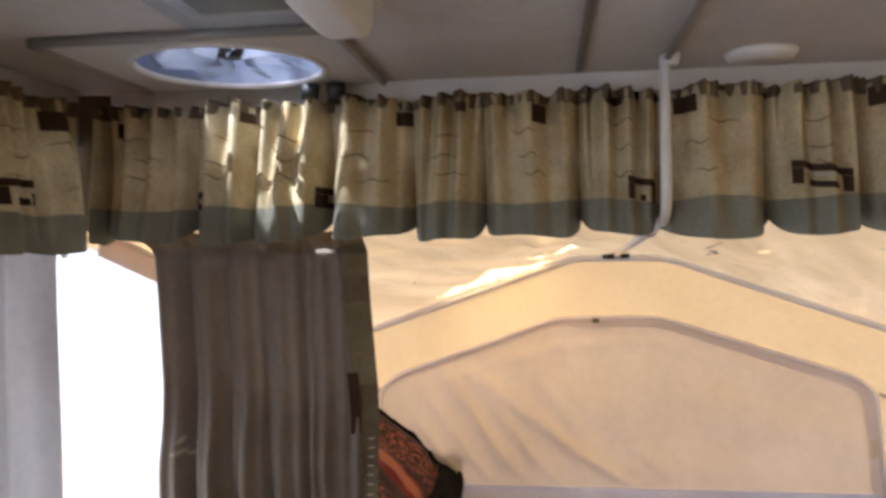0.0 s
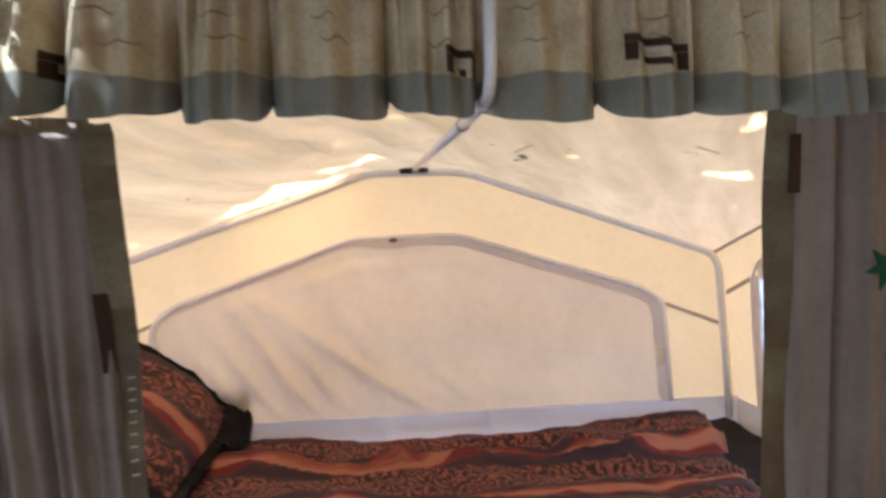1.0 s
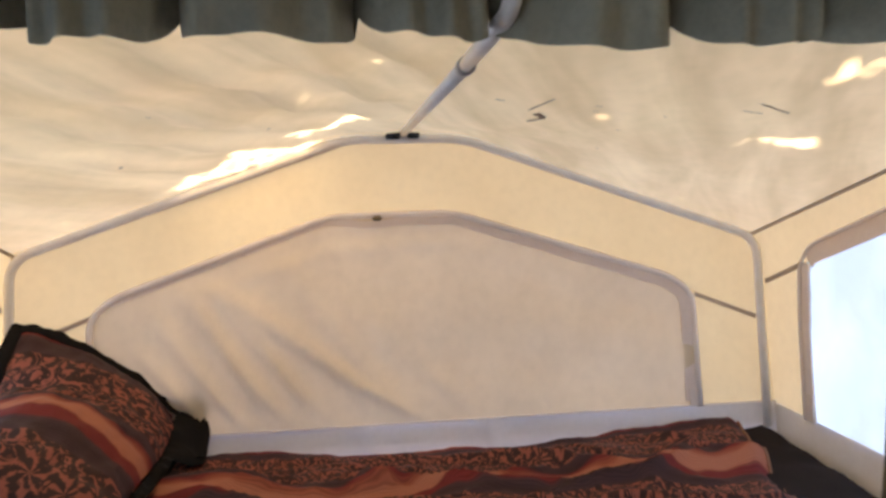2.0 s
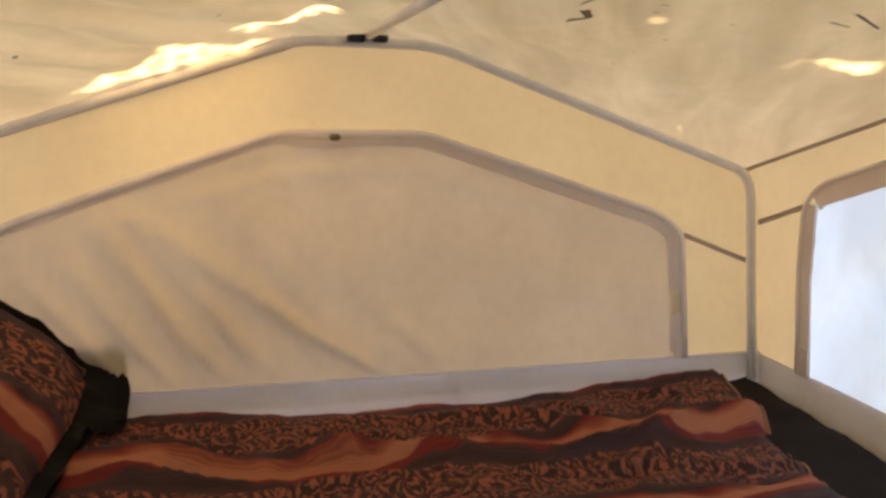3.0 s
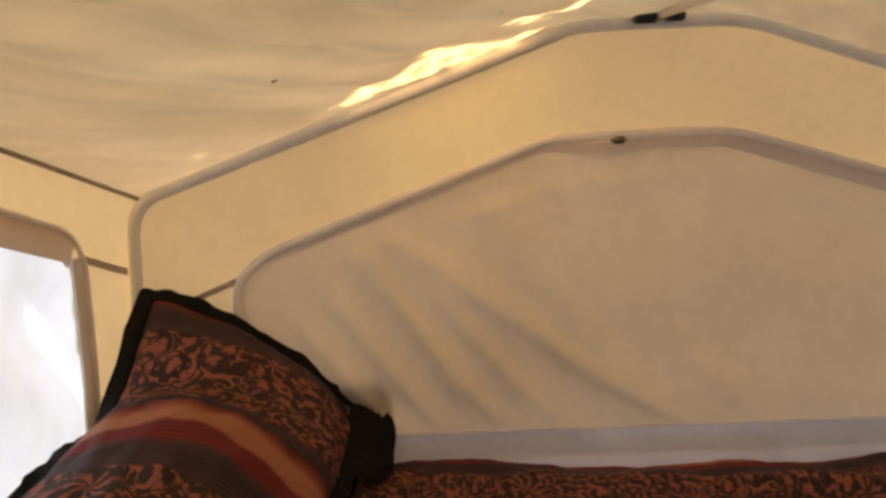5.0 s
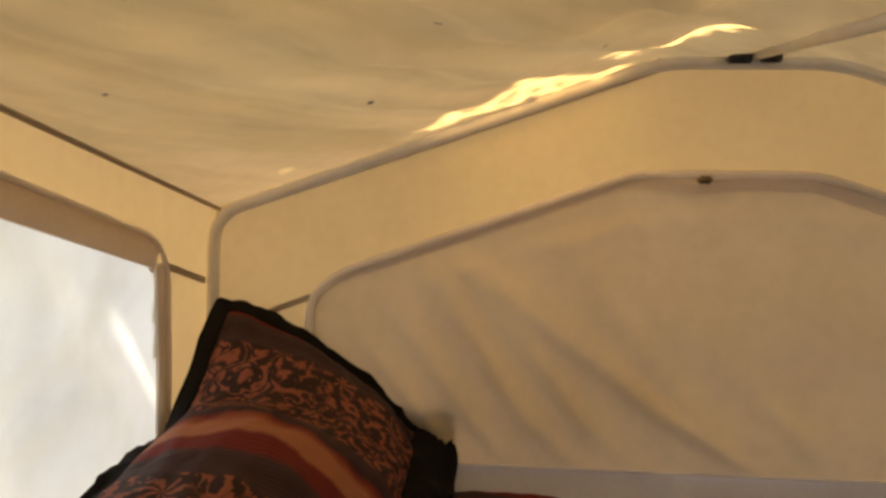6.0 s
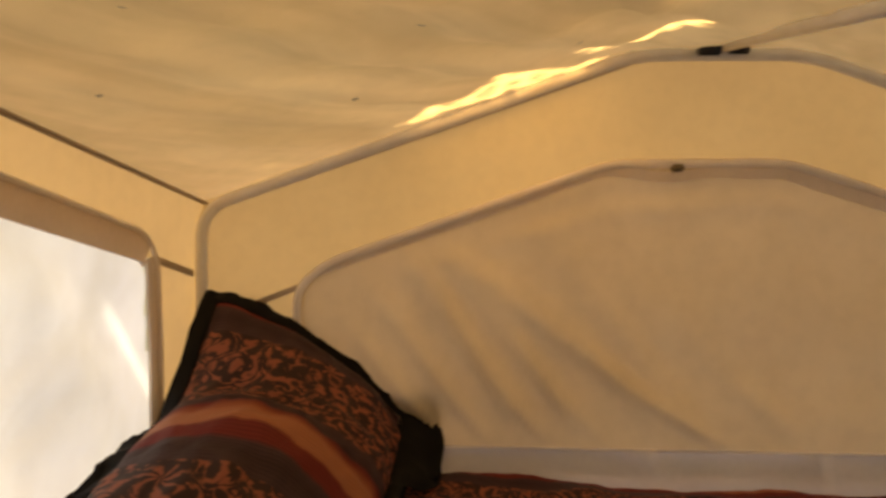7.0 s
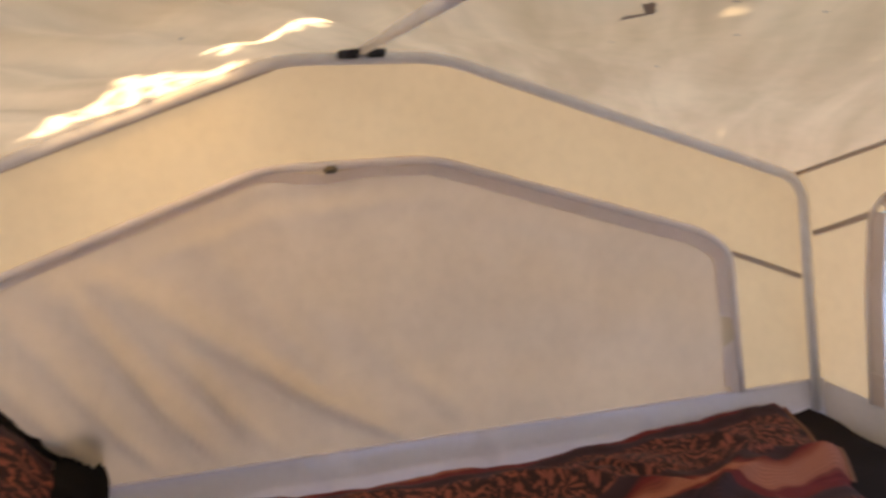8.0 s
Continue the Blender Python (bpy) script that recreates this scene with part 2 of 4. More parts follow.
def empty(name, at=(0, 0, 0)):
    ob = new(name)
    ob.empty_display_size = 0.1
    ob.location = at
    bpy.context.view_layer.update()
    return ob


def sheet(nu, nv, fn, uv=None):
    """A cloth sheet: fn(u, v) gives the place for u, v in 0..1."""
    bm = bmesh.new()
    vs = [[bm.verts.new(fn(i / nu, j / nv)) for j in range(nv + 1)] for i in range(nu + 1)]
    layer = bm.loops.layers.uv.new("UVMap") if uv else None
    for i in range(nu):
        for j in range(nv):
            f = bm.faces.new((vs[i][j], vs[i + 1][j], vs[i + 1][j + 1], vs[i][j + 1]))
            if uv:
                for lp, (a, b) in zip(f.loops, ((i, j), (i + 1, j), (i + 1, j + 1), (i, j + 1))):
                    lp[layer].uv = uv(a / nu, b / nv)
    return bm


def box(x0, x1, y0, y1, z0, z1, bevel=0.0):
    bm = bmesh.new()
    bmesh.ops.create_cube(bm, size=1, matrix=Matrix.Translation(((x0 + x1) / 2, (y0 + y1) / 2, (z0 + z1) / 2)) @ Matrix.Diagonal((x1 - x0, y1 - y0, z1 - z0, 1)))
    if bevel:
        bmesh.ops.bevel(bm, geom=bm.edges[:], offset=bevel, segments=2, affect="EDGES")
    return bm


def tube(points, r, sides=12, ends=True):
    """A round rod along a polyline."""
    pts = [Vector(p) for p in points]
    bm = bmesh.new()
    rings, up = [], None
    for i, p in enumerate(pts):
        d = (pts[min(i + 1, len(pts) - 1)] - pts[max(i - 1, 0)]).normalized()
        if up is None:
            up = d.orthogonal().normalized()
        up = (up - d * up.dot(d)).normalized()
        side = d.cross(up)
        rr = r(i / (len(pts) - 1)) if callable(r) else r
        rings.append([bm.verts.new(p + (up * math.cos(a) + side * math.sin(a)) * rr) for a in [2 * math.pi * k / sides for k in range(sides)]])
    for a, b in zip(rings, rings[1:]):
        for k in range(sides):
            bm.faces.new((a[k], a[(k + 1) % sides], b[(k + 1) % sides], b[k]))
    if ends:
        bm.faces.new(rings[0][::-1])
        bm.faces.new(rings[-1])
    return bm


def rounded(points, radius, steps=6):
    """A polyline with its inner corners rounded off."""
    pts = [Vector(p) for p in points]
    out = [pts[0]]
    for a, b, c in zip(pts, pts[1:], pts[2:]):
        r = min(radius, (b - a).length * 0.45, (c - b).length * 0.45)
        p, q = b + (a - b).normalized() * r, b + (c - b).normalized() * r
        for k in range(steps + 1):
            t = k / steps
            out.append(p * (1 - t) ** 2 + b * 2 * t * (1 - t) + q * t * t)
    return out + [pts[-1]]


def ribbon(points, width_dir, width, thick_dir, thick):
    """A flat tape along a polyline, with a real thickness."""
    bm = bmesh.new()
    rows = []
    w, h = Vector(width_dir), Vector(thick_dir)
    for i, p in enumerate(points):
        p = Vector(p)
        wd = w
        if width_dir == (0, 0, 0):
            d = (Vector(points[min(i + 1, len(points) - 1)]) - Vector(points[max(i - 1, 0)])).normalized()
            wd = d.cross(h).normalized()
        rows.append([bm.verts.new(p + wd * a * width / 2 + h * b * thick) for a, b in ((-1, 0), (1, 0), (1, 1), (-1, 1))])
    for a, b in zip(rows, rows[1:]):
        for k in range(4):
            bm.faces.new((a[k], a[(k + 1) % 4], b[(k + 1) % 4], b[k]))
    bm.faces.new(rows[0][::-1])
    bm.faces.new(rows[-1])
    return bm


def disc(cx, cy, z0, z1, r0, r1=None, sides=40):
    bm = bmesh.new()
    bmesh.ops.create_cone(bm, cap_ends=True, segments=sides, radius1=r0, radius2=r1 if r1 is not None else r0, depth=z1 - z0, matrix=Matrix.Translation((cx, cy, (z0 + z1) / 2)))
    return bm


def fbm(x, y, z=0.0, s=1.0):
    return noise.fractal(Vector((x * s, y * s, z)), 1.0, 2.0, 3)


# ---- the tent end: a wall that leans out by 12 degrees, under a gabled bow ----
LEAN = radians(12)
HEM = 0.96
ON = Vector((0, -math.cos(LEAN), math.sin(LEAN)))


def wall_at(x, s, off=0.0):
    """A place on the end wall: s metres up its slope from the hem, off metres inwards."""
    return Vector((x, s * math.sin(LEAN), HEM + s * math.cos(LEAN))) + ON * off


def bow_s(x):
    a = abs(x)
    if a <= 0.155:
        return 0.757
    return 0.757 - (a - 0.155) / 0.815 * 0.284


def flare(y):
    return 0.975 + max(0.0, 0.1 - y) * 0.075


TY = -1.215


def roof_at(x, f):
    """x in -0.97..0.97 along the bow; f from the bow (0) to the trailer (1)."""
    a = wall_at(x, bow_s(x) + 0.012, -0.012)
    b = Vector((x * 1.105, TY, 1.865 + 0.07 * abs(x / 0.97)))
    p = a.lerp(b, f)
    q = abs(x) / 0.97
    slack = (0.012, 0.045, 0.078, 0.07, 0.055, 0.042, 0.0) if x > 0 else (0.012, 0.012, 0.012, 0.014, 0.02, 0.012, 0.0)
    sag = math.sin(math.pi * f) ** 2 * float(np.interp(q, (0, 0.05, 0.15, 0.25, 0.4, 0.68, 1), slack))
    across = 0.87 * p.x - 0.5 * p.y
    pleat = 0.5 + 0.5 * math.sin(44 * across + 2.6 * fbm(p.x, p.y, 5.1, 1.7))
    p.z -= (0.020 if x < 0 else 0.007) * pleat ** 2 * math.sin(math.pi * f) ** 0.7 * (1 - q ** 4) * (0.5 + 0.8 * abs(fbm(p.x, p.y, 8.3, 1.3)))
    fold = 0.006 * math.sin(math.pi * f) ** 2 * math.sin(34 * f + 7 * q + 3 * fbm(x, f, 1.3, 1.5)) * (1 if x < 0 else 0.4) * (1 - q ** 4)
    p.z += -sag + fold + 0.004 * fbm(x * 3, f * 4, 0.7) * math.sin(math.pi * f) * (1 - q ** 4)
    return p


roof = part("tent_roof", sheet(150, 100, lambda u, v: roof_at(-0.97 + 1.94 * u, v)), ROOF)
tagged(roof, "cream canvas tent roof with folds and stains, sun warmth in its colour", "tent roof", kind="structure")


def end_wall(u, v):
    x = -1.0 + 2.0 * u
    s = -0.03 + (bow_s(min(0.97, abs(x))) + 0.042) * v
    return wall_at(x, s, -0.012 + 0.003 * fbm(x, s, 3.0, 4) * math.sin(math.pi * v))


W_OUT = [(-0.784, 0.02), (-0.784, 0.318), (-0.725, 0.368), (-0.20, 0.556), (0.125, 0.559), (0.71, 0.372), (0.772, 0.325), (0.772, 0.02)]


def flap_top(x):
    pts = W_OUT[1:-1]
    for (a, b), (c, d) in zip(pts, pts[1:]):
        if a <= x <= c:
            return b + (d - b) * (x - a) / (c - a)
    return pts[0][1]


wall_bm = sheet(160, 80, end_wall)
HOLE = []
for fc in wall_bm.faces:
    c = fc.calc_center_median()
    s_mid = (c.z - HEM) / math.cos(LEAN)
    if abs(c.x + 0.006) < 0.774 and 0.012 < s_mid < flap_top(max(-0.78, min(0.768, c.x))) - 0.004:
        HOLE.append(fc)
bmesh.ops.delete(wall_bm, geom=HOLE, context="FACES")
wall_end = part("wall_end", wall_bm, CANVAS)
tagged(wall_end, "cream canvas end wall of the tent, leaning outwards", "tent wall", kind="structure")
kick = part("vinyl_strip", sheet(220, 8, lambda u, v: wall_at(-1.01 + 2.02 * u, -0.16 + 0.182 * v, -0.002 + 0.004 * fbm(u * 9, v, 5) + 0.010 * math.exp(-((u - 0.47 + 0.04 * v) / 0.010) ** 2) + 0.008 * math.exp(-((u - 0.49 + 0.05 * v) / 0.006) ** 2) + 0.009 * math.exp(-((u - 0.63 + 0.04 * v) / 0.008) ** 2) + 0.006 * math.exp(-((u - 0.80 + 0.03 * v) / 0.009) ** 2))), VINYL, wall_end, "white vinyl strip below the hem")
part("hem_welt", tube([wall_at(-0.96 + 1.92 * k / 24, 0.021, 0.002) for k in range(25)], 0.003, 6), CORD, wall_end)

# the zipped window flap, with its cord and grey binding
def folds(x, s):
    """Creases that fan out from low in the middle to the upper left."""
    z = 0.0
    for x0, x1, s1, d, w in ((-0.38, -0.62, 0.30, 0.006, 0.018), (-0.27, -0.58, 0.40, 0.008, 0.022), (-0.16, -0.48, 0.36, 0.006, 0.020), (0.08, -0.42, 0.34, 0.011, 0.030), (0.04, -0.30, 0.42, 0.005, 0.03), (-0.46, -0.66, 0.22, 0.005, 0.014), (-0.21, -0.40, 0.30, 0.004, 0.014), (-0.32, -0.52, 0.34, 0.004, 0.013), (-0.05, -0.26, 0.26, 0.004, 0.020), (0.22, -0.10, 0.30, 0.004, 0.035)):
        t = s / s1
        if 0 <= t <= 1.3:
            cx = x0 + (x1 - x0) * t ** 0.85
            z += 3.7 * d * math.exp(-((x - cx) / (w * (0.6 + 0.9 * t))) ** 2) * max(0.0, 1 - 0.65 * t) * (1 if t < 1 else max(0, 1 - (t - 1) / 0.3))
    drop = flap_top(x) - s
    z += 0.006 * math.sin(drop * 95 + 1.5 * fbm(x, s, 3, 3)) * math.exp(-(drop / 0.09) ** 2) * math.exp(-((x + 0.05) / 0.35) ** 2)
    z += 0.004 * math.sin(5 * x + 26 * s + 2 * fbm(x, s, 7, 2)) * max(0.0, min(1.0, 0.6 + x))
    return z + 0.004 * fbm(x, s, 9, 5)


def flap_at(u, v):
    x = -0.78 + 1.548 * u
    s = 0.022 + (flap_top(x) - 0.024) * v
    return wall_at(x, s, 0.002 + folds(x, s) * min(1, 6 * v) * min(1, 6 * (1 - v)))


flap = part("window_flap", sheet(140, 60, flap_at), FLAP)
tagged(flap, "closed beige window flap with creases and a white zip cord", "window flap")
cord_line = rounded([wall_at(x, s, 0.006) for x, s in W_OUT], 0.05)
part("zip_cord", tube(cord_line, 0.0085, 8), CORD, flap, "white zip cord")
W_IN = [(0.752, 0.035), (0.752, 0.318), (0.70, 0.358), (0.125, 0.545), (-0.20, 0.542), (-0.72, 0.355)]
part("binding", ribbon(rounded([wall_at(x, s, 0.004) for x, s in W_IN[:4]], 0.06), (0, 0, 0), 0.034, tuple(ON), 0.003), BAND, flap, "grey cloth binding", smooth=False)
# top binding; its wavy dip draws the soft shadow under the cord
top_line = [wall_at(0.13 - 0.34 * k / 20, 0.541 - 0.003 * math.sin(k * 0.55) - 0.008 * math.exp(-((k - 12) / 4) ** 2), 0.006) for k in range(21)]
part("binding", ribbon(top_line, (0, 0, 0), 0.020, tuple(ON), 0.003), BAND, flap, "grey cloth binding", smooth=False)
# left slope: a grey strip in place of a narrow shadow
part("binding", ribbon([wall_at(-0.20 - 0.54 * k / 10, 0.545 - 0.193 * k / 10, 0.004) for k in range(11)], (0, 0, 0), 0.016, tuple(ON), 0.002), BAND, flap, smooth=False)
part("tab", ribbon([wall_at(0.762, 0.022, 0.008), wall_at(0.762, 0.068, 0.008)], (1, 0, 0), 0.036, tuple(ON), 0.003), BAND, flap, "grey tab", smooth=False)
part("zip_pull", box(-0.087, -0.061, 0.098, 0.118, 1.492, 1.506, 0.004), solid("brass_pull", (0.22, 0.17, 0.10), 0.4, 0.6), flap, "small brass zip pull")
for sx in (1, -1):
    part("seam", ribbon([wall_at(sx * 0.785, 0.32, -0.006), wall_at(sx * 0.958, 0.252, -0.006)], (0, 0, 0), 0.011, tuple(ON), 0.003), SEAM, wall_end, "grey seam tape", smooth=False)

# the steel bow
bow = empty("tent_bow", wall_at(0, -0.1))
bow_line = rounded([wall_at(x, s, 0.012) for x, s in ((-0.966, -0.07), (-0.966, 0.468), (-0.155, 0.755), (0.155, 0.755), (0.966, 0.468), (0.958, -0.045))], 0.055)


def under(ob, parent):
    ob.parent = parent
    ob.matrix_parent_inverse = parent.matrix_world.inverted()
    return ob


under(part("tube", tube(bow_line, 0.0115, 14), TUBE), bow)
tagged(bow, "white painted steel tent bow bent to a gable", "tent pole")
# thin dark line that stands in for the bow's shadow on the left slope
for sx in (-1,):
    under(part("bow_shadow", tube([wall_at(sx * (0.16 + 0.78 * k / 16), 0.741 - 0.272 * k / 16, 0.004) for k in range(17)], 0.0025, 6), SEAM, None), bow)

# ridge pole, which hooks under the roof and up to the ceiling
pole = empty("ridge_pole", (-0.042, -1.306, 2.03))
hook = rounded([(-0.042, -1.306, 2.03), (-0.042, -1.306, 1.782), (-0.026, -0.96, 1.768), (0.0, 0.118, 1.716)], 0.05, 8)
under(part("tube", tube(hook[:10], 0.0085, 14), TUBE), pole)
under(part("inner_tube", tube([hook[9], (-0.026, -0.96, 1.768)], 0.0090, 14), TUBE), pole)
under(part("tube", tube([(-0.0262, -0.97, 1.7685), (0.0, 0.118, 1.716)], 0.0095, 14), TUBE), pole)
under(part("collar", tube([(-0.0263, -0.985, 1.769), (-0.0259, -0.962, 1.768)], 0.0115, 14), GREY), pole)
tagged(pole, "white steel ridge pole hooked from ceiling to tent bow", "tent pole")
bracket = part("pole_bracket", box(-0.046, -0.010, 0.100, 0.136, 1.700, 1.730, 0.003), BLACK)
part("clamp", box(0.010, 0.040, 0.100, 0.136, 1.702, 1.726, 0.003), BLACK, bracket)
part("saddle", box(-0.012, 0.012, 0.132, 0.146, 1.712, 1.722, 0.002), BLACK, bracket)
tagged(bracket, "black plastic bracket clamping the ridge pole to the bow", "bracket")


# ---- side walls of the tent with their sky-tinted window panels ----
def eave(y):
    f = max(0.0, min(1.0, (0.101 - y) / (0.101 - TY)))
    p = roof_at(0.97, f)
    return p.z


def side_wall(sx, name, number):
    def at(y, z, off=0.0):
        f = max(0.0, min(1.0, (0.101 - y) / (0.101 - TY)))
        edge = 0.97 * (1 + 0.105 * f)
        top = eave(y)
        low = flare(y) + 0.02
        k = max(0.0, min(1.0, (z - 0.8) / (top - 0.8)))
        return Vector((sx * (low + (edge - low) * k ** 3 - off), y, z))

    def top_in(y):
        return float(np.interp(-y, (0.0, 0.12, 0.60, 0.97, 1.25), (1.311, 1.362, 1.566, 1.678, 1.762)))

    def fn(u, v):
        top = roof_at(sx * 0.97, u)
        low = Vector((sx * (flare(top.y) + 0.02), (-0.020) * (1 - u) + TY * u, 0.80))
        p = low.lerp(top, v)
        p.x = low.x + (top.x - low.x) * v ** 3
        p.x -= sx * 0.002 * fbm(p.y, p.z, 4 + sx, 5) * math.sin(math.pi * v)
        return p

    wbm = sheet(120, 80, fn)
    hole = []
    for fc in wbm.faces:
        c = fc.calc_center_median()
        if c.y < -0.128 - 0.03 * max(0.0, (1.2 - c.z) / 0.23) and 0.966 < c.z < top_in(c.y) + 0.018:
            hole.append(fc)
    bmesh.ops.delete(wbm, geom=hole, context="FACES")
    w = part(name, wbm, CANVAS)
    tagged(w, "cream canvas side wall of the tent", "tent wall", kind="structure")

    y_r, y_l = -0.106, TY - 0.012

    def panel(u, v):
        y = y_r + (y_l - y_r) * u
        t = top_in(y) + 0.016
        z = 0.972 + (t - 0.972) * v
        y -= 0.02 * (1 - v) * (1 - u)
        wave = (0.024 * math.sin(17 * (y * 0.9 + z * 0.8) + 3 * fbm(y, z, 2, 2)) + 0.020 * fbm(y * 1.5 + z, z * 3 - y * 2, 3, 5)) * math.sin(math.pi * u) * math.sin(math.pi * v)
        return at(y, z, 0.007 - 0.6 * wave + 0.003 * fbm(y, z, 6, 6))

    win = part(f"window_{number}", sheet(80, 40, panel), PANEL)
    tagged(win, "vinyl window panel, bright outdoor sky put into its pale blue colour", "window panel", kind="structure")
    line = [at(-0.165, 0.98, 0.014), at(-0.118, 1.352, 0.014), at(-0.135, 1.385, 0.014)] + [at(-0.15 - 0.1 * k, top_in(-0.15 - 0.1 * k) + 0.026, 0.014) for k in range(11)]
    up = [p for p in line[2:]]
    part("binding", ribbon(up, (0, 0, 0), 0.046, (-sx, 0, 0), 0.004), BAND, win, "grey brown cloth binding", smooth=False)
    part("binding", ribbon([at(-0.150, 0.972, 0.012), at(-0.120, 1.20, 0.012), at(-0.118, 1.375, 0.012)], (0, 0, 0), 0.036, (-sx, 0, 0), 0.004), BAND, win, "grey brown cloth binding", smooth=False)
    cord = [at(-0.130, 0.972, 0.016), at(-0.100, 1.20, 0.016), at(-0.098, 1.36, 0.016), at(-0.118, 1.398, 0.016)] + [at(-0.15 - 0.1 * k, top_in(-0.15 - 0.1 * k) + 0.054, 0.016) for k in range(11)]
    part("zip_cord", tube(rounded(cord, 0.03, 3), 0.005, 8), CORD, win, "white zip cord")
    part("tab", ribbon([at(-0.148, 0.975, 0.018), at(-0.142, 1.04, 0.018)], (0, 1, 0), 0.042, (-sx, 0, 0), 0.003), BAND, win, "grey tab", smooth=False)
    part("seam", ribbon([at(0.052, 1.303, 0.006), at(-0.094, 1.368, 0.006)], (0, 0, 0), 0.012, (-sx, 0, 0), 0.003), SEAM, w, "grey seam tape", smooth=False)
    part("seam", tube([roof_at(sx * 0.97, k / 20) + Vector((-sx * 0.004, 0, -0.005)) for k in range(21)], 0.0045, 6), SEAM, w, "dark seam along the eave")
    part("vinyl_strip", sheet(40, 4, lambda u, v: at(0.0 + (TY) * u, 0.80 + 0.176 * v, 0.012 + 0.004 * fbm(u * 8, v, 8))), VINYL, w, "grey white vinyl strip along the bed")
    return w


side_wall(-1, "wall_left", 1)
side_wall(1, "wall_right", 2)

# rust marks on the roof cloth
for x, f, ln, wd, turn in ((0.138, 0.615, 0.055, 0.008, 0.9), (0.1515, 0.5735, 0.046, 0.014, -0.95), (0.152, 0.553, 0.036, 0.014, 0.7), (0.085, 0.585, 0.018, 0.006, 0.5), (0.238, 0.600, 0.012, 0.005, 0.1), (0.242, 0.580, 0.010, 0.004, 0.1), (0.32, 0.50, 0.010, 0.005, 0.1),
                          (0.37, 0.56, 0.009, 0.004, 0.0), (0.52, 0.61, 0.085, 0.006, -0.45), (0.49, 0.600, 0.05, 0.004, -0.3), (0.38, 0.30, 0.008, 0.007, 0.0), (0.22, 0.42, 0.009, 0.005, 0.5), (-0.59, 0.305, 0.009, 0.008, 0.0), (-0.84, 0.435, 0.008, 0.007, 0.2), (-0.47, 0.50, 0.010, 0.007, 0.4), (-0.30, 0.36, 0.007, 0.006, 0.3), (-0.70, 0.60, 0.007, 0.006, 0.2)):
    c = roof_at(x, f)
    a = roof_at(x + 0.05, f) - c
    b = roof_at(x, f + 0.03) - c
    a.normalize(), b.normalize()
    nrm = a.cross(b).normalized()
    if nrm.z > 0:
        nrm.negate()
    bm = bmesh.new()
    vs = []
    for k in range(10):
        t = 2 * math.pi * k / 10
        r = 1 + 0.35 * math.sin(k * 2.3)
        du, dv = math.cos(t) * ln / 2 * r, math.sin(t) * wd / 2 * r
        vs.append(bm.verts.new(c + nrm * 0.004 + a * (du * math.cos(turn) - dv * math.sin(turn)) + b * (du * math.sin(turn) + dv * math.cos(turn))))
    bm.faces.new(vs)
    part("stain", bm, FADED if x > 0.45 else RUST, roof)

# ---- the bunk ----
bed = part("mattress", box(-0.955, 0.95, -1.12, 0.005, 0.74, 0.905, 0.02), DARKSHEET)
tagged(bed, "bunk mattress under a dark brown sheet", "mattress")
deck = part("bunk_deck", box(-1.0, 1.0, -1.2, 0.03, 0.68, 0.738), WOOD)
tagged(deck, "wooden bunk platform that slides out of the trailer", "bunk", kind="structure")


def crumple(x, y):
    z = 0.026 * fbm(x * 2.6, y * 7.0, 2.0) + 0.026 * math.sin(9 * y + 3.2 * x + 2.2 * fbm(x, y, 6, 1.6)) * 0.5
    z += 0.016 * math.exp(-((y + 0.11 + 0.10 * (x - 0.3)) / 0.035) ** 2) * (1 if x < 0.2 else math.exp(-((x - 0.2) / 0.25) ** 2))
    z += 0.018 * math.exp(-((y + 0.40 - 0.55 * (x - 0.55)) / 0.03) ** 2) * math.exp(-((x - 0.5) / 0.14) ** 2)
    z -= 0.014 * math.exp(-((y + 0.19 + 0.9 * (x - 0.42)) / 0.014) ** 2) * math.exp(-((x - 0.40) / 0.12) ** 2)
    for x0, y0, dx, dy, ln, h in ((-0.36, -0.10, 1.0, 0.36, 0.15, 0.016), (-0.42, -0.20, 1.0, 0.22, 0.14, 0.014), (-0.40, -0.30, 1.0, -0.10, 0.16, 0.016), (0.20, -0.24, 1.0, 0.42, 0.10, 0.012), (-0.12, -0.22, 0.9, -0.5, 0.10, 0.012), (0.58, -0.24, 0.7, 0.7, 0.10, 0.012), (-0.55, -0.13, 1.0, 0.10, 0.30, 0.014), (-0.35, -0.24, 1.0, -0.06, 0.35, 0.012), (0.05, -0.27, 1.0, -0.22, 0.30, 0.016), (0.30, -0.16, 0.8, -0.45, 0.26, 0.012), (0.45, -0.30, 1.0, 0.30, 0.25, 0.016), (0.62, -0.14, 0.9, -0.5, 0.22, 0.012), (-0.10, -0.36, 1.0, 0.12, 0.30, 0.014), (0.55, -0.42, 1.0, -0.15, 0.3, 0.014)):
        n2 = math.hypot(dx, dy)
        ax, ay = (x - x0) * dx / n2 + (y - y0) * dy / n2, -(x - x0) * dy / n2 + (y - y0) * dx / n2
        z += 2.0 * h * math.exp(-(ax / ln) ** 2) * math.exp(-abs(ay + 0.01 * math.sin(ax * 18)) / 0.018)
    return z


def right_edge(y):
    return 0.872 + 0.23 * (y + 0.013)


EDGE_X = (-0.93, -0.56, -0.37, -0.20, -0.05, 0.08, 0.25, 0.40, 0.56, 0.70, 0.83)
EDGE_Z = (0.93, 0.938, 0.944, 0.917, 0.912, 0.920, 0.915, 0.926, 0.938, 0.948, 0.954)


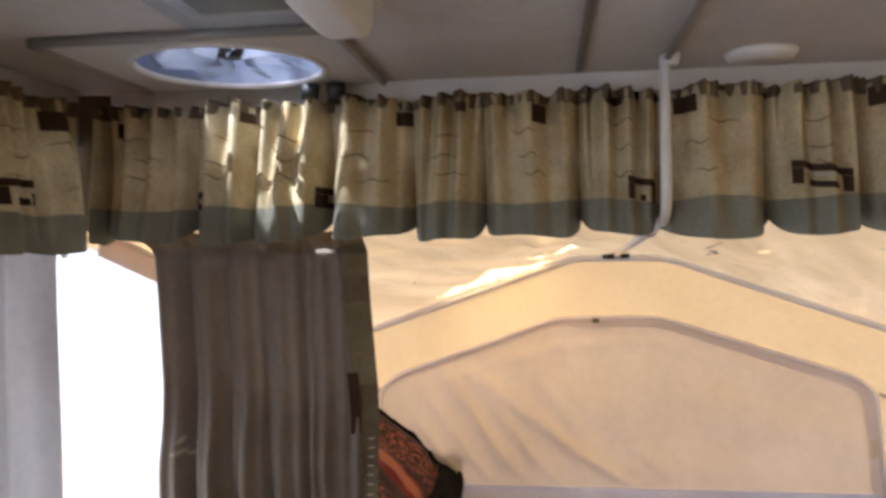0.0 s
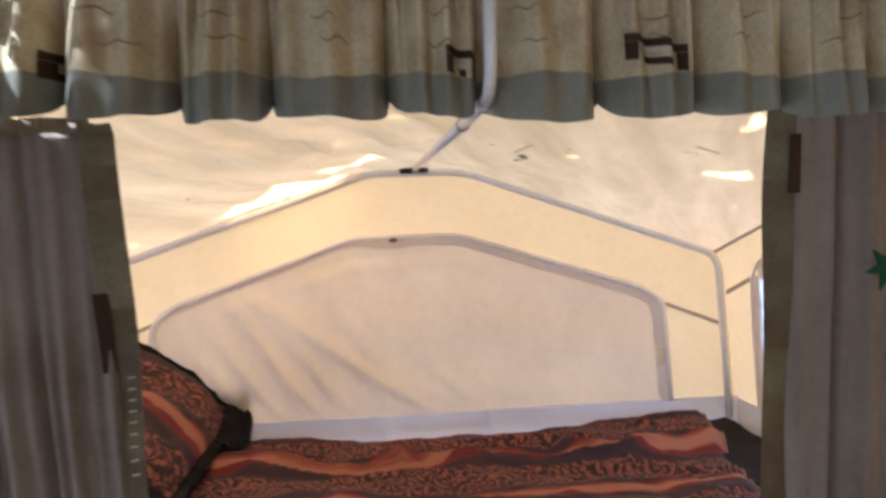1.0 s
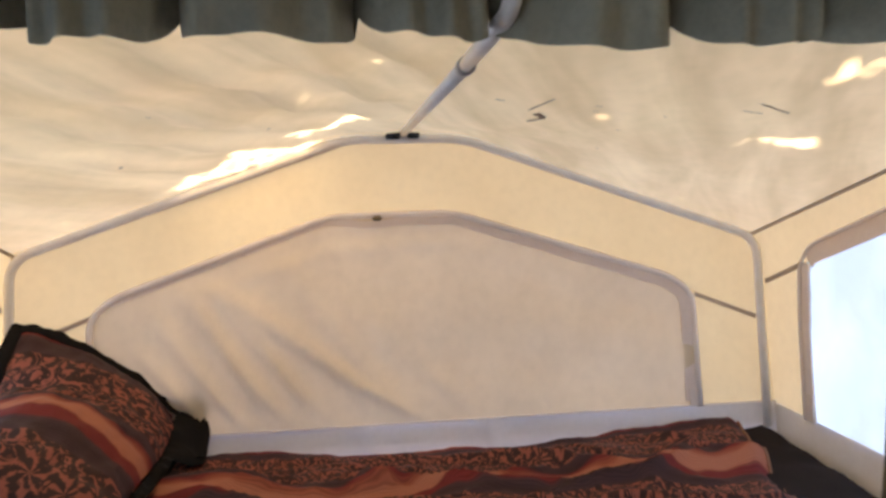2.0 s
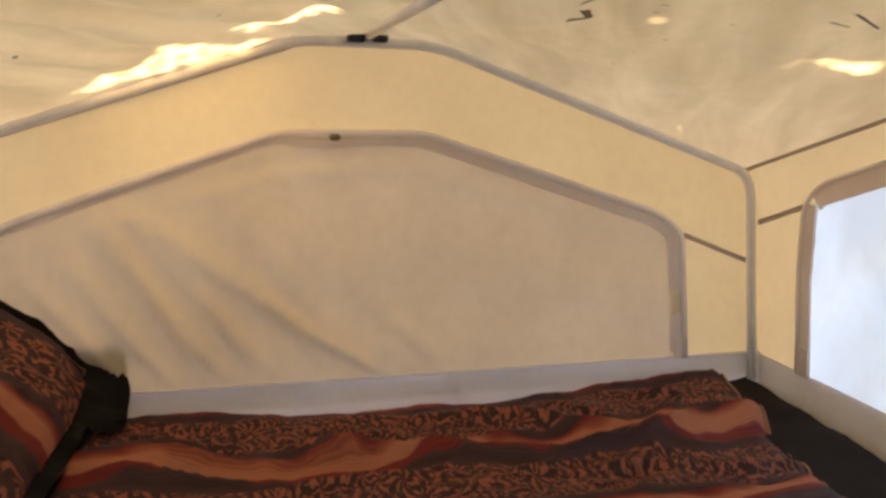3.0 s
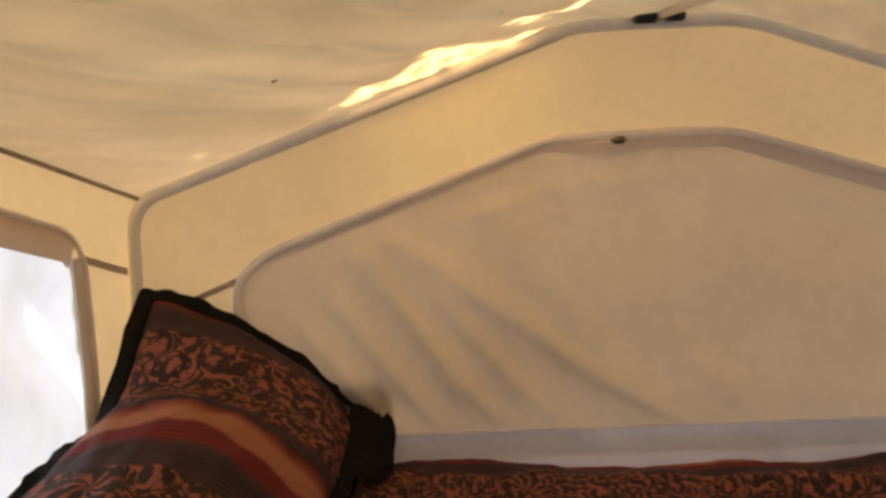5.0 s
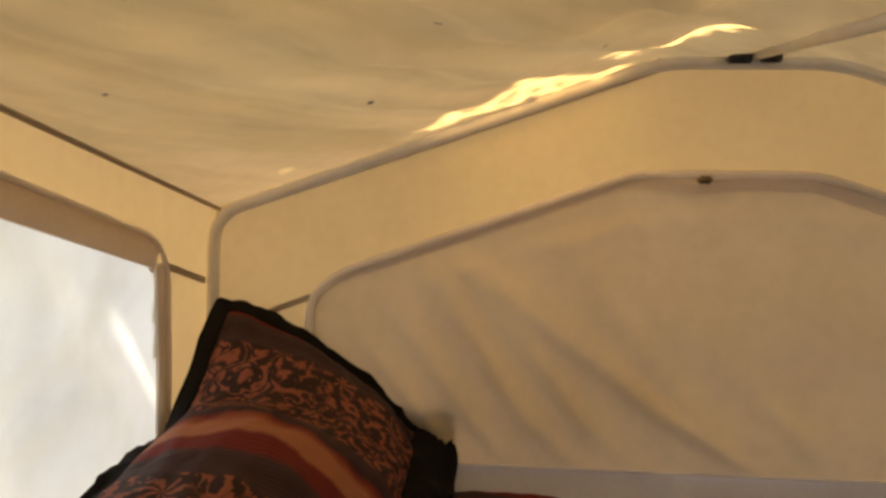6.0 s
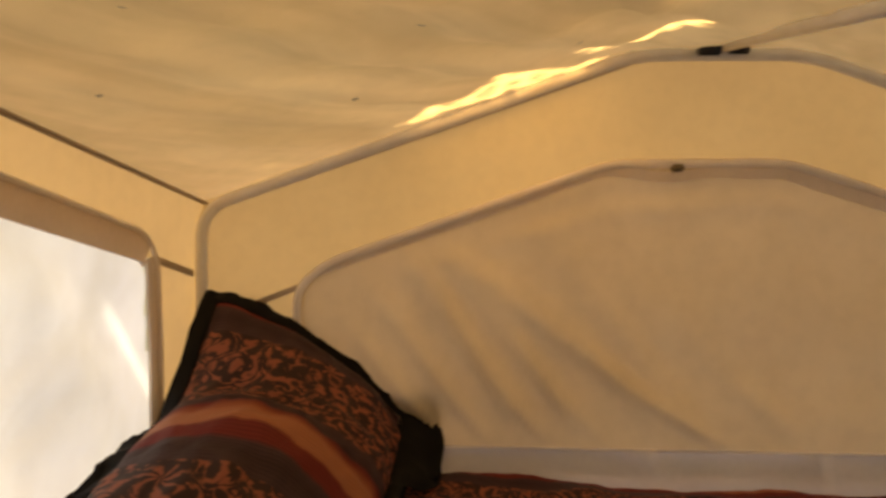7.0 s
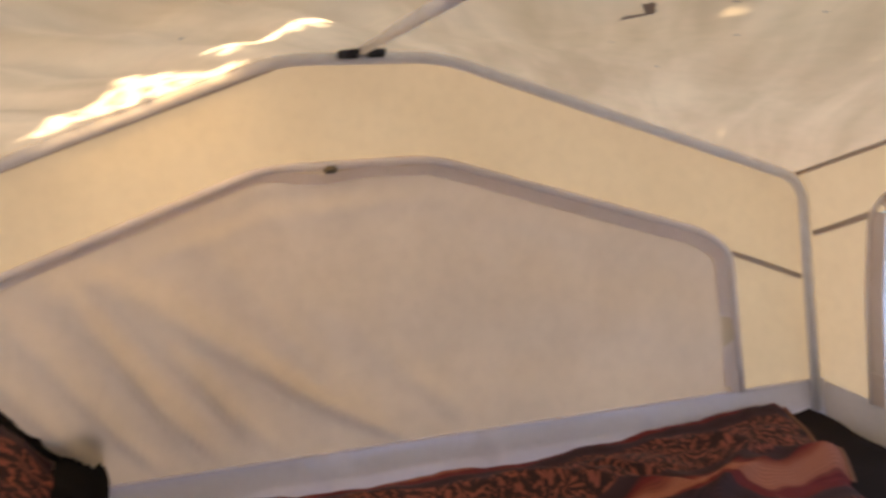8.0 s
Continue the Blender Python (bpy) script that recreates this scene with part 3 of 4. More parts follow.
def spread_at(u, v):
    y = -0.013 - (0.006 + 0.004 * math.sin(u * 9 + 1)) * (1 - v) - 1.10 * v
    x = -0.93 + (right_edge(y) + 0.93) * u
    z = max(0.917, 0.930 + crumple(x, y) + 0.006 * fbm(x * 9, y * 14, 4.0) + 0.022 * max(0.0, 0.22 - abs(fbm(x * 3.2 + 0.8 * y, y * 8.0, 11.0))))
    k = max(0.0, min(1.0, (-0.03 - y) / 0.11))
    z = float(np.interp(x, EDGE_X, EDGE_Z)) * (1 - k) + min(z, 0.955 + 0.03 * k) * k + 0.006 * (1 - k) * fbm(x * 12, y * 9, 4.0)
    e = min(u / 0.02, (1 - u) / 0.025, 0.6 + v / 0.02, 1.0)
    z -= 0.022 * (1 - max(0.0, e)) ** 2
    return Vector((x, y, z))


spread = part("bedspread", sheet(200, 150, spread_at, lambda u, v: ((lambda p: (p.x, -p.y + 0.40 * (p.z - 0.94)))(spread_at(u, v)))), SPREAD)
tagged(spread, "crumpled brocade bedspread, rust scrolls and red tan stripes", "bedspread")
part("piping", tube([spread_at(1.0, k / 60) + Vector((0.002, 0, 0.002)) for k in range(61)], 0.004, 6), PIPING, spread, "tan piping")
sheet_end = part("dark_sheet", sheet(30, 60, lambda u, v: Vector((0.70 + 0.25 * u, -0.005 - 1.1 * v, 0.906 + 0.010 * fbm(u * 2, v * 9, 3) * u * u + 0.012 * math.exp(-((u - 1) / 0.25) ** 2)))), DARKSHEET)
tagged(sheet_end, "rumpled dark brown sheet at the foot of the bunk", "bed sheet")

# pillow: propped into the corner of the tent, on a second one
P_L = [Vector((-0.952, 0.037, 1.272)), Vector((-0.975, -0.17, 1.112)), Vector((-0.985, -0.36, 1.128)), Vector((-0.97, -0.62, 1.135))]
P_R = [Vector((-0.508, 0.012, 0.972)), Vector((-0.505, -0.12, 0.945)), Vector((-0.53, -0.32, 0.935)), Vector((-0.56, -0.56, 0.935))]


def chain(pts, t):
    t = max(0.0, min(0.9999, t)) * (len(pts) - 1)
    i = int(t)
    p0, p1, p2, p3 = pts[max(i - 1, 0)], pts[i], pts[i + 1], pts[min(i + 2, len(pts) - 1)]
    t -= i
    return 0.5 * (2 * p1 + (p2 - p0) * t + (2 * p0 - 5 * p1 + 4 * p2 - p3) * t * t + (3 * p1 - p0 - 3 * p2 + p3) * t ** 3)


def pillow_base(u, v):
    p = chain(P_L, v).lerp(chain(P_R, v), u)
    arch = math.sin(math.pi * min(1.0, u * 1.05) ** 0.78) ** 0.9
    return p + Vector((0.008, 0.01, 0.044 + 0.004 * min(1.0, v * 4))) * arch * (1 - 0.35 * v)


def pillow_top(u, v, extra=0.0):
    p = pillow_base(u, v)
    du = pillow_base(min(u + 0.02, 1), v) - pillow_base(max(u - 0.02, 0), v)
    dv = pillow_base(u, min(v + 0.02, 1)) - pillow_base(u, max(v - 0.02, 0))
    nrm = dv.cross(du).normalized()
    if nrm.z < 0:
        nrm.negate()
    a, b = max(0.0, min(1, (u - 0.06) / 0.76)), max(0.0, min(1, (v - 0.05) / 0.88))
    puff = (math.sin(math.pi * a) * math.sin(math.pi * b)) ** 0.55 if 0 < a < 1 and 0 < b < 1 else 0
    return p + nrm * (0.085 * puff + 0.015 * fbm(u * 3.5, v * 5, 3) + 0.006 * fbm(u * 11, v * 13, 7) + extra)


def cushion(u0, u1, v0, v1, nu, nv, extra=0.0):
    return sheet(nu, nv, lambda u, v: pillow_top(u0 + (u1 - u0) * u, v0 + (v1 - v0) * v, extra), lambda u, v: ((u0 + (u1 - u0) * u) * 0.36, (v0 + (v1 - v0) * v) * 0.45))


pillow = empty("pillow", (-0.75, -0.25, 0.93))
under(part("cover", cushion(0.060, 0.815, 0.052, 0.93, 60, 60), SHAM), pillow)


def ring(u, v):
    # the border: u runs round the pillow, v from the cover to the outer edge
    t = (u % 1.0) * 4
    k, q = int(t), t - int(t)
    a = [(q, 0.0), (1.0, q), (1 - q, 1.0), (0.0, 1 - q)][k]
    inner = (0.056 + 0.764 * a[0], 0.048 + 0.886 * a[1])
    w = 0.006 * math.sin(u * 60) * v
    notch = 1 - 0.75 * math.exp(-((u - 0.203) / 0.010) ** 2)
    slim = 1.0 if k != 1 else 1 - 0.72 * max(0.0, min(1.0, (q - 0.24) / 0.12))
    trim = 1 - 0.42 * math.exp(-((u - 0.250) / 0.018) ** 2)
    c = (inner[0] + (a[0] - inner[0]) * v * slim * trim, inner[1] + (a[1] - inner[1]) * v * notch * trim)
    p = pillow_top(c[0], c[1], 0.003)
    bump_up = 0.022 * fbm(u * 17, v, 2) * v
    corner = math.exp(-((u - 0.236) / 0.030) ** 2) * v ** 0.8
    return p + Vector((0.024 * corner + 0.5 * bump_up, 0.03 * corner, 0.052 * corner + bump_up + w * 0.8))


under(part("flange", sheet(320, 5, ring), FLANGE), pillow, )
under(part("backing", sheet(30, 30, lambda u, v: pillow_base((1 - 0.12 * max(0.0, min(1.0, (v - 0.2) / 0.1))) * u, v) + Vector((0, 0, -0.06 * (math.sin(math.pi * u) * math.sin(math.pi * v)) ** 0.5 - 0.004))), FLANGE), pillow)
tagged(pillow, "brocade pillow sham with a wide black flange, propped in the corner", "pillow")


# ---- the trailer behind the tent ----
CEIL = 2.03
VX, VY, VR = -0.70, -1.385, 0.143


def plate(x0, x1, y0, y1, z0, z1, cx, cy, r):
    """A rectangular plate with a round hole through it."""
    bm = bmesh.new()
    angles = sorted([2 * math.pi * k / 60 for k in range(60)] + [math.atan2(yy - cy, xx - cx) % (2 * math.pi) for xx in (x0, x1) for yy in (y0, y1)])
    loops = []
    for z in (z0, z1):
        inner, outer = [], []
        for a in angles:
            c, q = math.cos(a), math.sin(a)
            tx = (x1 - cx) / c if c > 1e-9 else ((x0 - cx) / c if c < -1e-9 else 1e9)
            ty = (y1 - cy) / q if q > 1e-9 else ((y0 - cy) / q if q < -1e-9 else 1e9)
            t = min(tx, ty)
            inner.append(bm.verts.new((cx + r * c, cy + r * q, z)))
            outer.append(bm.verts.new((cx + t * c, cy + t * q, z)))
        loops.append((inner, outer))
    n = len(angles)
    (ia, oa), (ib, ob) = loops
    for k in range(n):
        m = (k + 1) % n
        bm.faces.new((ia[k], ia[m], oa[m], oa[k]))
        bm.faces.new((ib[k], ob[k], ob[m], ib[m]))
        bm.faces.new((oa[k], oa[m], ob[m], ob[k]))
        bm.faces.new((ia[k], ib[k], ib[m], ia[m]))
    return bm


bm = plate(-1.10, 1.10, -5.0, -1.192, CEIL, CEIL + 0.04, VX, VY, VR)
ceiling = part("ceiling", bm, LINER, smooth=False)
tagged(ceiling, "grey boarded trailer ceiling", "ceiling", kind="structure")
roof_cap = part("roof_cap", box(-1.12, 1.12, -5.05, -1.62, CEIL + 0.05, CEIL + 0.09), WHITE)
tagged(roof_cap, "white trailer roof skin", "trailer roof", kind="structure")
for x in (-0.168,):
    part("joint_strip", box(x - 0.006, x + 0.006, -4.9, -1.235, CEIL - 0.006, CEIL - 0.0005, 0.002), GREY, ceiling, "grey joint strip")
cornice = part("trim_front", box(-1.08, 1.08, -1.204, -1.165, 1.945, CEIL + 0.03, 0.004), WHITE)
tagged(cornice, "white trim along the ceiling edge", "trim", kind="structure")

for sx, nm in ((-1, "wall_trailer_left"), (1, "wall_trailer_right")):
    w = part(nm, box(sx * 1.085 - 0.02, sx * 1.085 + 0.02, -5.0, -1.22, 0, 0.95), WOOD)
    tagged(w, "brown laminate lower wall of the trailer", "wall", kind="structure")
    # upper walls added as light inlets: left one brighter, right one dimmer
    w = part(nm + "_canvas", sheet(20, 10, lambda u, v: Vector((sx * 1.09, -1.225 - 3.77 * u, 0.95 + (CEIL - 0.95) * v))), PANEL if sx < 0 else CANVAS)
    tagged(w, "translucent upper wall of the trailer, added to let light in", "tent wall", kind="structure")
# the rear is never in view; an opaque wall is added to keep sun out
w = part("wall_rear", sheet(20, 10, lambda u, v: Vector((-1.1 + 2.2 * u, -5.0, 0.0 + CEIL * v))), WOOD)
tagged(w, "unseen opaque rear wall, added to cut light in the trailer", "wall", kind="structure")
w = part("wall_bunk_base", box(-1.1, 1.1, -1.24, -1.2, 0, 0.735), WOOD)
tagged(w, "brown laminate front below the bunk", "wall", kind="structure")
fl = part("floor", box(-1.1, 1.1, -5.02, -1.2, -0.04, 0.0), FLOOR)
tagged(fl, "worn brown vinyl trailer floor", "floor", kind="structure")

for sx, nm in ((-1, "trim_left"), (1, "trim_right")):
    tr = part(nm, box(min(sx * 1.045, sx * 1.08), max(sx * 1.045, sx * 1.08), -4.98, -1.21, 1.93, CEIL - 0.0005, 0.004), WHITE)
    tagged(tr, "white trim along the trailer side", "trim", kind="structure")

gusset = part("trim_corner", sheet(10, 14, lambda u, v: Vector((-1.075 + 0.085 * u, -1.225 - 0.012 * math.sin(math.pi * u) + 0.004 * fbm(u * 3, v * 4, 2), 1.78 + 0.24 * v))), EDGE)
tagged(gusset, "dark cloth corner gusset beside the valance", "trim", kind="structure")

# ceiling vent with its fan
vent = part("roof_vent", plate(VX - 0.20, VX + 0.20, VY - 0.175, VY + 0.150, CEIL - 0.008, CEIL - 0.0005, VX, VY, VR), LINER, smooth=False)
for q in ((VX - 0.205, VX + 0.205, VY - 0.186, VY - 0.176), (VX - 0.212, VX - 0.202, VY - 0.186, VY + 0.150), (VX + 0.202, VX + 0.212, VY - 0.186, VY + 0.150)):
    part("frame", box(*q, CEIL - 0.014, CEIL - 0.0005, 0.002), GREY, vent, "grey edge frame")
ringbm = bmesh.new()
prof = [(VR + 0.005, -0.006), (VR + 0.005, -0.011), (VR - 0.003, -0.012), (VR - 0.005, -0.004)]
rows = [[ringbm.verts.new((VX + r * math.cos(2 * math.pi * k / 48), VY + r * math.sin(2 * math.pi * k / 48), CEIL + z)) for k in range(48)] for r, z in prof]
for a, b in zip(rows, rows[1:]):
    for k in range(48):
        ringbm.faces.new((a[k], a[(k + 1) % 48], b[(k + 1) % 48], b[k]))
part("rim", ringbm, WHITE, vent, "white round rim")
part("shroud", sheet(48, 4, lambda u, v: Vector((VX + (VR - 0.002 - 0.004 * v) * math.cos(2 * math.pi * u), VY + (VR - 0.002 - 0.004 * v) * math.sin(2 * math.pi * u), CEIL - 0.005 + 0.056 * v))), SHROUD, vent, "dark plastic shroud round the fan")
for k in range(8):
    a = 2 * math.pi * k / 8 + 0.3

    def blade(u, v, a=a):
        r = 0.026 + 0.104 * u
        b = a + (v - 0.5) * 0.30 + 0.5 * u
        return Vector((VX + r * math.cos(b), VY + r * math.sin(b), CEIL + 0.008 + 0.016 * (v - 0.5)))

    part("fan_blade", sheet(6, 6, blade), SMOKE, vent, "smoky grey fan blade")
part("hub", disc(VX, VY, CEIL + 0.008, CEIL + 0.03, 0.020, 0.024), BLACK, vent, "dark fan hub")
part("dome", sheet(24, 8, lambda u, v: Vector((VX + 0.165 * math.cos(2 * math.pi * u) * math.cos(v * 1.5), VY + 0.165 * math.sin(2 * math.pi * u) * math.cos(v * 1.5), CEIL + 0.055 + 0.05 * math.sin(v * 1.5)))), FROST, vent, "frosted plastic dome")
for dx in (0.085, 0.130):
    part("knob", disc(VX + dx, VY + 0.128, CEIL - 0.036, CEIL - 0.013, 0.014, 0.017, 16), BLACK, vent, "black knob")
tagged(vent, "round roof vent with a fan under a pale dome", "roof vent")

# ceiling lamps
def bowl(x0, x1, y0, y1, z, deep, power=4.0):
    """A shallow rounded tray that hangs below z."""
    def at(u, v):
        a = 2 * math.pi * u
        c, q = math.cos(a), math.sin(a)
        r = math.cos(v * math.pi / 2) ** (2 / power) if v < 1 else 0.0
        px = math.copysign(abs(c) ** (2 / power), c) * r
        py = math.copysign(abs(q) ** (2 / power), q) * r
        return Vector(((x0 + x1) / 2 + px * (x1 - x0) / 2, (y0 + y1) / 2 + py * (y1 - y0) / 2, z - deep * math.sin(v * math.pi / 2) ** (2 / power)))
    return sheet(40, 10, at)


lamp = part("ceiling_lamp", box(-0.640, -0.405, -1.88, -1.655, CEIL - 0.014, CEIL - 0.0005, 0.004), WHITE)
part("lens", bowl(-0.625, -0.478, -1.87, -1.665, CEIL - 0.014, 0.036), CLEAR, lamp, "clear plastic lens")
part("reflector", box(-0.61, -0.49, -1.85, -1.69, CEIL - 0.020, CEIL - 0.0145, 0.002), GREY, lamp, "grey reflector")
part("housing", bowl(-0.474, -0.408, -1.875, -1.66, CEIL - 0.0145, 0.044), WHITE, lamp, "white switch housing")
tagged(lamp, "ceiling lamp with a clear lens and white housing, switched off", "ceiling lamp")
puck = part("ceiling_disc", disc(0.10, -1.30, CEIL - 0.010, CEIL - 0.0005, 0.048, 0.054), WHITE)
tagged(puck, "flat white round fitting on the ceiling", "ceiling fitting")
strut = part("ceiling_strut", tube([(-0.040, -1.33, CEIL - 0.008), (-0.045, -1.95, CEIL - 0.008)], 0.0055, 10), GREY)
part("socket", disc(-0.034, -1.316, CEIL - 0.016, CEIL - 0.0005, 0.011, 0.014, 16), WHITE, strut, "white pole socket")
tagged(strut, "grey tube clipped along the ceiling", "tube")


# ---- valances and curtains ----
def valance(name, x_edges, to_world, label, motifs=(), squares=()):
    """A gathered, scalloped valance of several drops. to_world(x, depth, z)."""
    top = empty(name, to_world((x_edges[0] + x_edges[-1]) / 2, 0, 2.0))
    zs_seam, rnd = 1.813, random.Random(len(x_edges))

    def shape(x, z):
        for i, (a, b) in enumerate(zip(x_edges, x_edges[1:])):
            if a <= x <= b:
                break
        q = (x - a) / (b - a)
        low = max(0.0, min(1.0, (2.0 - z) / 0.22))
        d = (0.012 + 0.046 * low) * math.sin(math.pi * q) ** 0.6
        d += 0.023 * math.sin(math.pi * 2 * q * (2.5 + i % 2) + i + 1.5 * fbm(x * 3, z * 2, 1)) * (1 - 0.6 * low) * min(1, 6 * q, 6 * (1 - q))
        d += 0.010 * (1 - low) ** 3 * math.sin(x * 260 + 3 * math.sin(x * 40)) * 0.5
        near = min(x - a, b - x)
        d += 0.006 * fbm(x * 12, z * 4, i) - 0.012 - 0.034 * math.exp(-(near / 0.011) ** 2) * (0.35 + 0.65 * low)
        # two drops hang further out, under the vent
        d += 0.048 * low ** 0.7 * math.exp(-((x + 0.63) / 0.11) ** 4) * math.sin(math.pi * q) ** 0.5
        return d, q, i

    def bottom(q, i):
        rise = 0.030 if i % 2 else 0.016
        return 1.756 + 0.004 * math.sin(i * 2.1) + rise * abs(2 * q - 1) ** 7 + 0.004 * math.sin(5 * q + i)

    for i, (a, b) in enumerate(zip(x_edges, x_edges[1:])):
        def cloth_at(u, v, a=a, b=b):
            x = a + (b - a) * u
            z0 = zs_seam + 0.004 * math.sin(x * 30)
            z = z0 + (1.990 + 0.003 * math.sin(x * 90) - z0) * v
            d, q, _ = shape(x, z)
            return to_world(x, d, z)

        def band_at(u, v, a=a, b=b):
            x = a + (b - a) * u
            z1 = zs_seam + 0.004 * math.sin(x * 30)
            d, q, ii = shape(x, z1)
            z0 = bottom(q, ii)
            z = z0 + (z1 - z0) * v
            d, q, _ = shape(x, z)
            return to_world(x, d + 0.0015 * (1 - v), z)

        def head_at(u, v, a=a, b=b):
            x = a + (b - a) * u
            z = 1.972 + (0.021 + 0.005 * math.sin(x * 31) + 0.002 * math.sin(x * 150) + 0.004 * fbm(x * 30, 0, 2)) * v
            return to_world(x, shape(x, 2.0)[0] + 0.004 + 0.006 * math.sin(x * 330 + 2 * math.sin(x * 70)) * (0.4 + v), z)

        under(part("drop", sheet(44, 22, cloth_at), OLIVE), top)
        under(part("heading", sheet(60, 4, head_at), EDGE), top, )
        under(part("hem_band", sheet(44, 6, band_at), SAGE), top)
    for x, z, w, h, right in motifs:
        def strip(x0, x1, z0, z1):
            return sheet(28, 4, lambda u, v: to_world(x0 + (x1 - x0) * u, shape(x0 + (x1 - x0) * u, z0 + (z1 - z0) * v)[0] + 0.005, z0 + (z1 - z0) * v + 0.18 * (x - x0 - (x1 - x0) * u) * right))
        t = 0.011
        under(part("motif", strip(x, x + w, z - t, z), BROWN), top)
        under(part("motif", strip(x, x + t, z - h, z - t - 0.0005), BROWN), top)
        under(part("motif", strip(x + w - t, x + w, z - h, z - t - 0.0005), BROWN), top)
        under(part("motif", strip(x + 1.9 * t, x + w - 1.9 * t, z - h, z - h + 0.010), BROWN), top)
        under(part("motif", strip(x + 1.2 * t, x + w - 1.2 * t, z - t - 0.008, z - t - 0.001), BEIGE), top)
    for x, z, w, h in squares:
        z -= 0.018
        under(part("motif", sheet(8, 6, lambda u, v: to_world(x + w * u, shape(x + w * u, z - h * v)[0] + 0.004, z - h * v)), BROWN), top)
    for i, (a, b) in enumerate(zip(x_edges, x_edges[1:])):
        if b - a < 0.1:
            continue
        for k in range(3):
            x0 = a + (b - a) * rnd.uniform(0.2, 0.45)
            w, z0, amp = rnd.uniform(0.03, 0.055), 1.86 + 0.035 * k + rnd.uniform(-0.008, 0.008), rnd.uniform(0.002, 0.004)

            def stroke(u, v, x0=x0, w=w, z0=z0, amp=amp):
                x = x0 + w * u
                z = z0 + amp * math.sin(9 * u + x0 * 40) + 0.0018 * (v - 0.5) * (0.4 + math.sin(math.pi * u))
                return to_world(x, shape(x, z)[0] + 0.0025, z)

            under(part("print", sheet(14, 1, stroke), INK), top)
    tagged(top, label, "valance")
    return top


EDGES = [-1.005, -0.985, -0.825, -0.715, -0.585, -0.445, -0.325, -0.17, -0.045, 0.125, 0.265, 0.40, 0.53, 0.67, 0.82, 0.96, 1.06]
valance("valance", EDGES, lambda x, d, z: Vector((x, -1.252 - d, z)), "gathered olive print valance with sage hem and brown motifs",
        motifs=((-0.098, 1.850, 0.050, 0.036, 0.8), (0.150, 1.868, 0.085, 0.036, 1.0), (-0.60, 1.845, 0.03, 0.034, 0.1), (-0.82, 1.842, 0.03, 0.03, 0.1), (0.55, 1.87, 0.08, 0.036, 0.0)),
        squares=((-0.965, 1.985, 0.022, 0.026), (-0.735, 1.995, 0.024, 0.018), (-0.47, 1.988, 0.026, 0.024), (-0.37, 1.996, 0.018, 0.016), (-0.245, 1.988, 0.022, 0.030), (-0.13, 1.998, 0.028, 0.014), (-0.02, 1.995, 0.030, 0.028), (0.275, 2.0, 0.028, 0.030)))
SIDE = [0.0, 0.13, 0.26, 0.40, 0.53, 0.66, 0.80, 0.94, 1.08]
valance("valance", SIDE, lambda x, d, z: Vector((-1.03 + d, -1.275 - x, z - 0.07 * max(0.0, 1.98 - z))), "gathered olive print valance along the trailer side",
        motifs=((0.16, 1.86, 0.07, 0.036, 0.0), (0.44, 1.86, 0.07, 0.036, 0.0)), squares=((0.05, 1.99, 0.04, 0.03), (0.33, 1.99, 0.04, 0.03)))


def swell(z):
    """How far the drawn-aside curtain bellies out under the valance, 0 to 1."""
    k = max(0.0, min(1.0, (1.765 - z) / 0.03, (z - 1.28) / 0.27))
    return k * k * (3 - 2 * k)


def bellied(x, y, z):
    k = swell(z)
    return Vector((x + (-0.235 - x) * 0.172 * k, y - 0.205 * k, z))


def curtain(label, x_top, x_low, waves, y, z0, z1, material, depth=0.032, to_world=None, seed=0.0, belly=False):
    def at(u, v):
        z = z1 + (z0 - z1) * v
        a = x_top[0] + (x_low[0] - x_top[0]) * v
        b = x_top[1] + (x_low[1] - x_top[1]) * v
        uu = u + 0.025 * math.sin(2 * math.pi * waves * u * 0.7 + seed) / waves
        ph = 2 * math.pi * waves * uu + 0.6 * math.sin(v * 2.0 + seed) + 1.2 * fbm(u * 2, v * 0.6, seed, 1.0)
        d = depth * (0.65 + 0.35 * math.sin(5 * u + seed)) * (1 - 2 * abs(math.sin(ph / 2)) ** 0.75) + 0.22 * depth * math.sin(2.3 * ph + seed)
        x = a + (b - a) * u
        if belly:
            return bellied(x, y + d * (1 - 0.5 * swell(z)), z)
        if to_world:
            return to_world(x, d, z)
        return Vector((x, y + d, z))

    ob = part("curtain", sheet(140, 70, at), material)
    tagged(ob, label, "curtain")
    return ob, at


cl, cl_at = curtain("taupe curtain with an olive patchwork edge, drawn aside", (-0.993, -0.585), (-0.922, -0.532), 5.5, -1.128, 0.75, 1.775, TAUPE, seed=0.4, belly=True)
cr, cr_at = curtain("taupe curtain with an olive patchwork edge, drawn aside", (0.455, 1.0), (0.44, 1.0), 6.0, -1.165, 0.75, 1.782, TAUPE, seed=2.0)


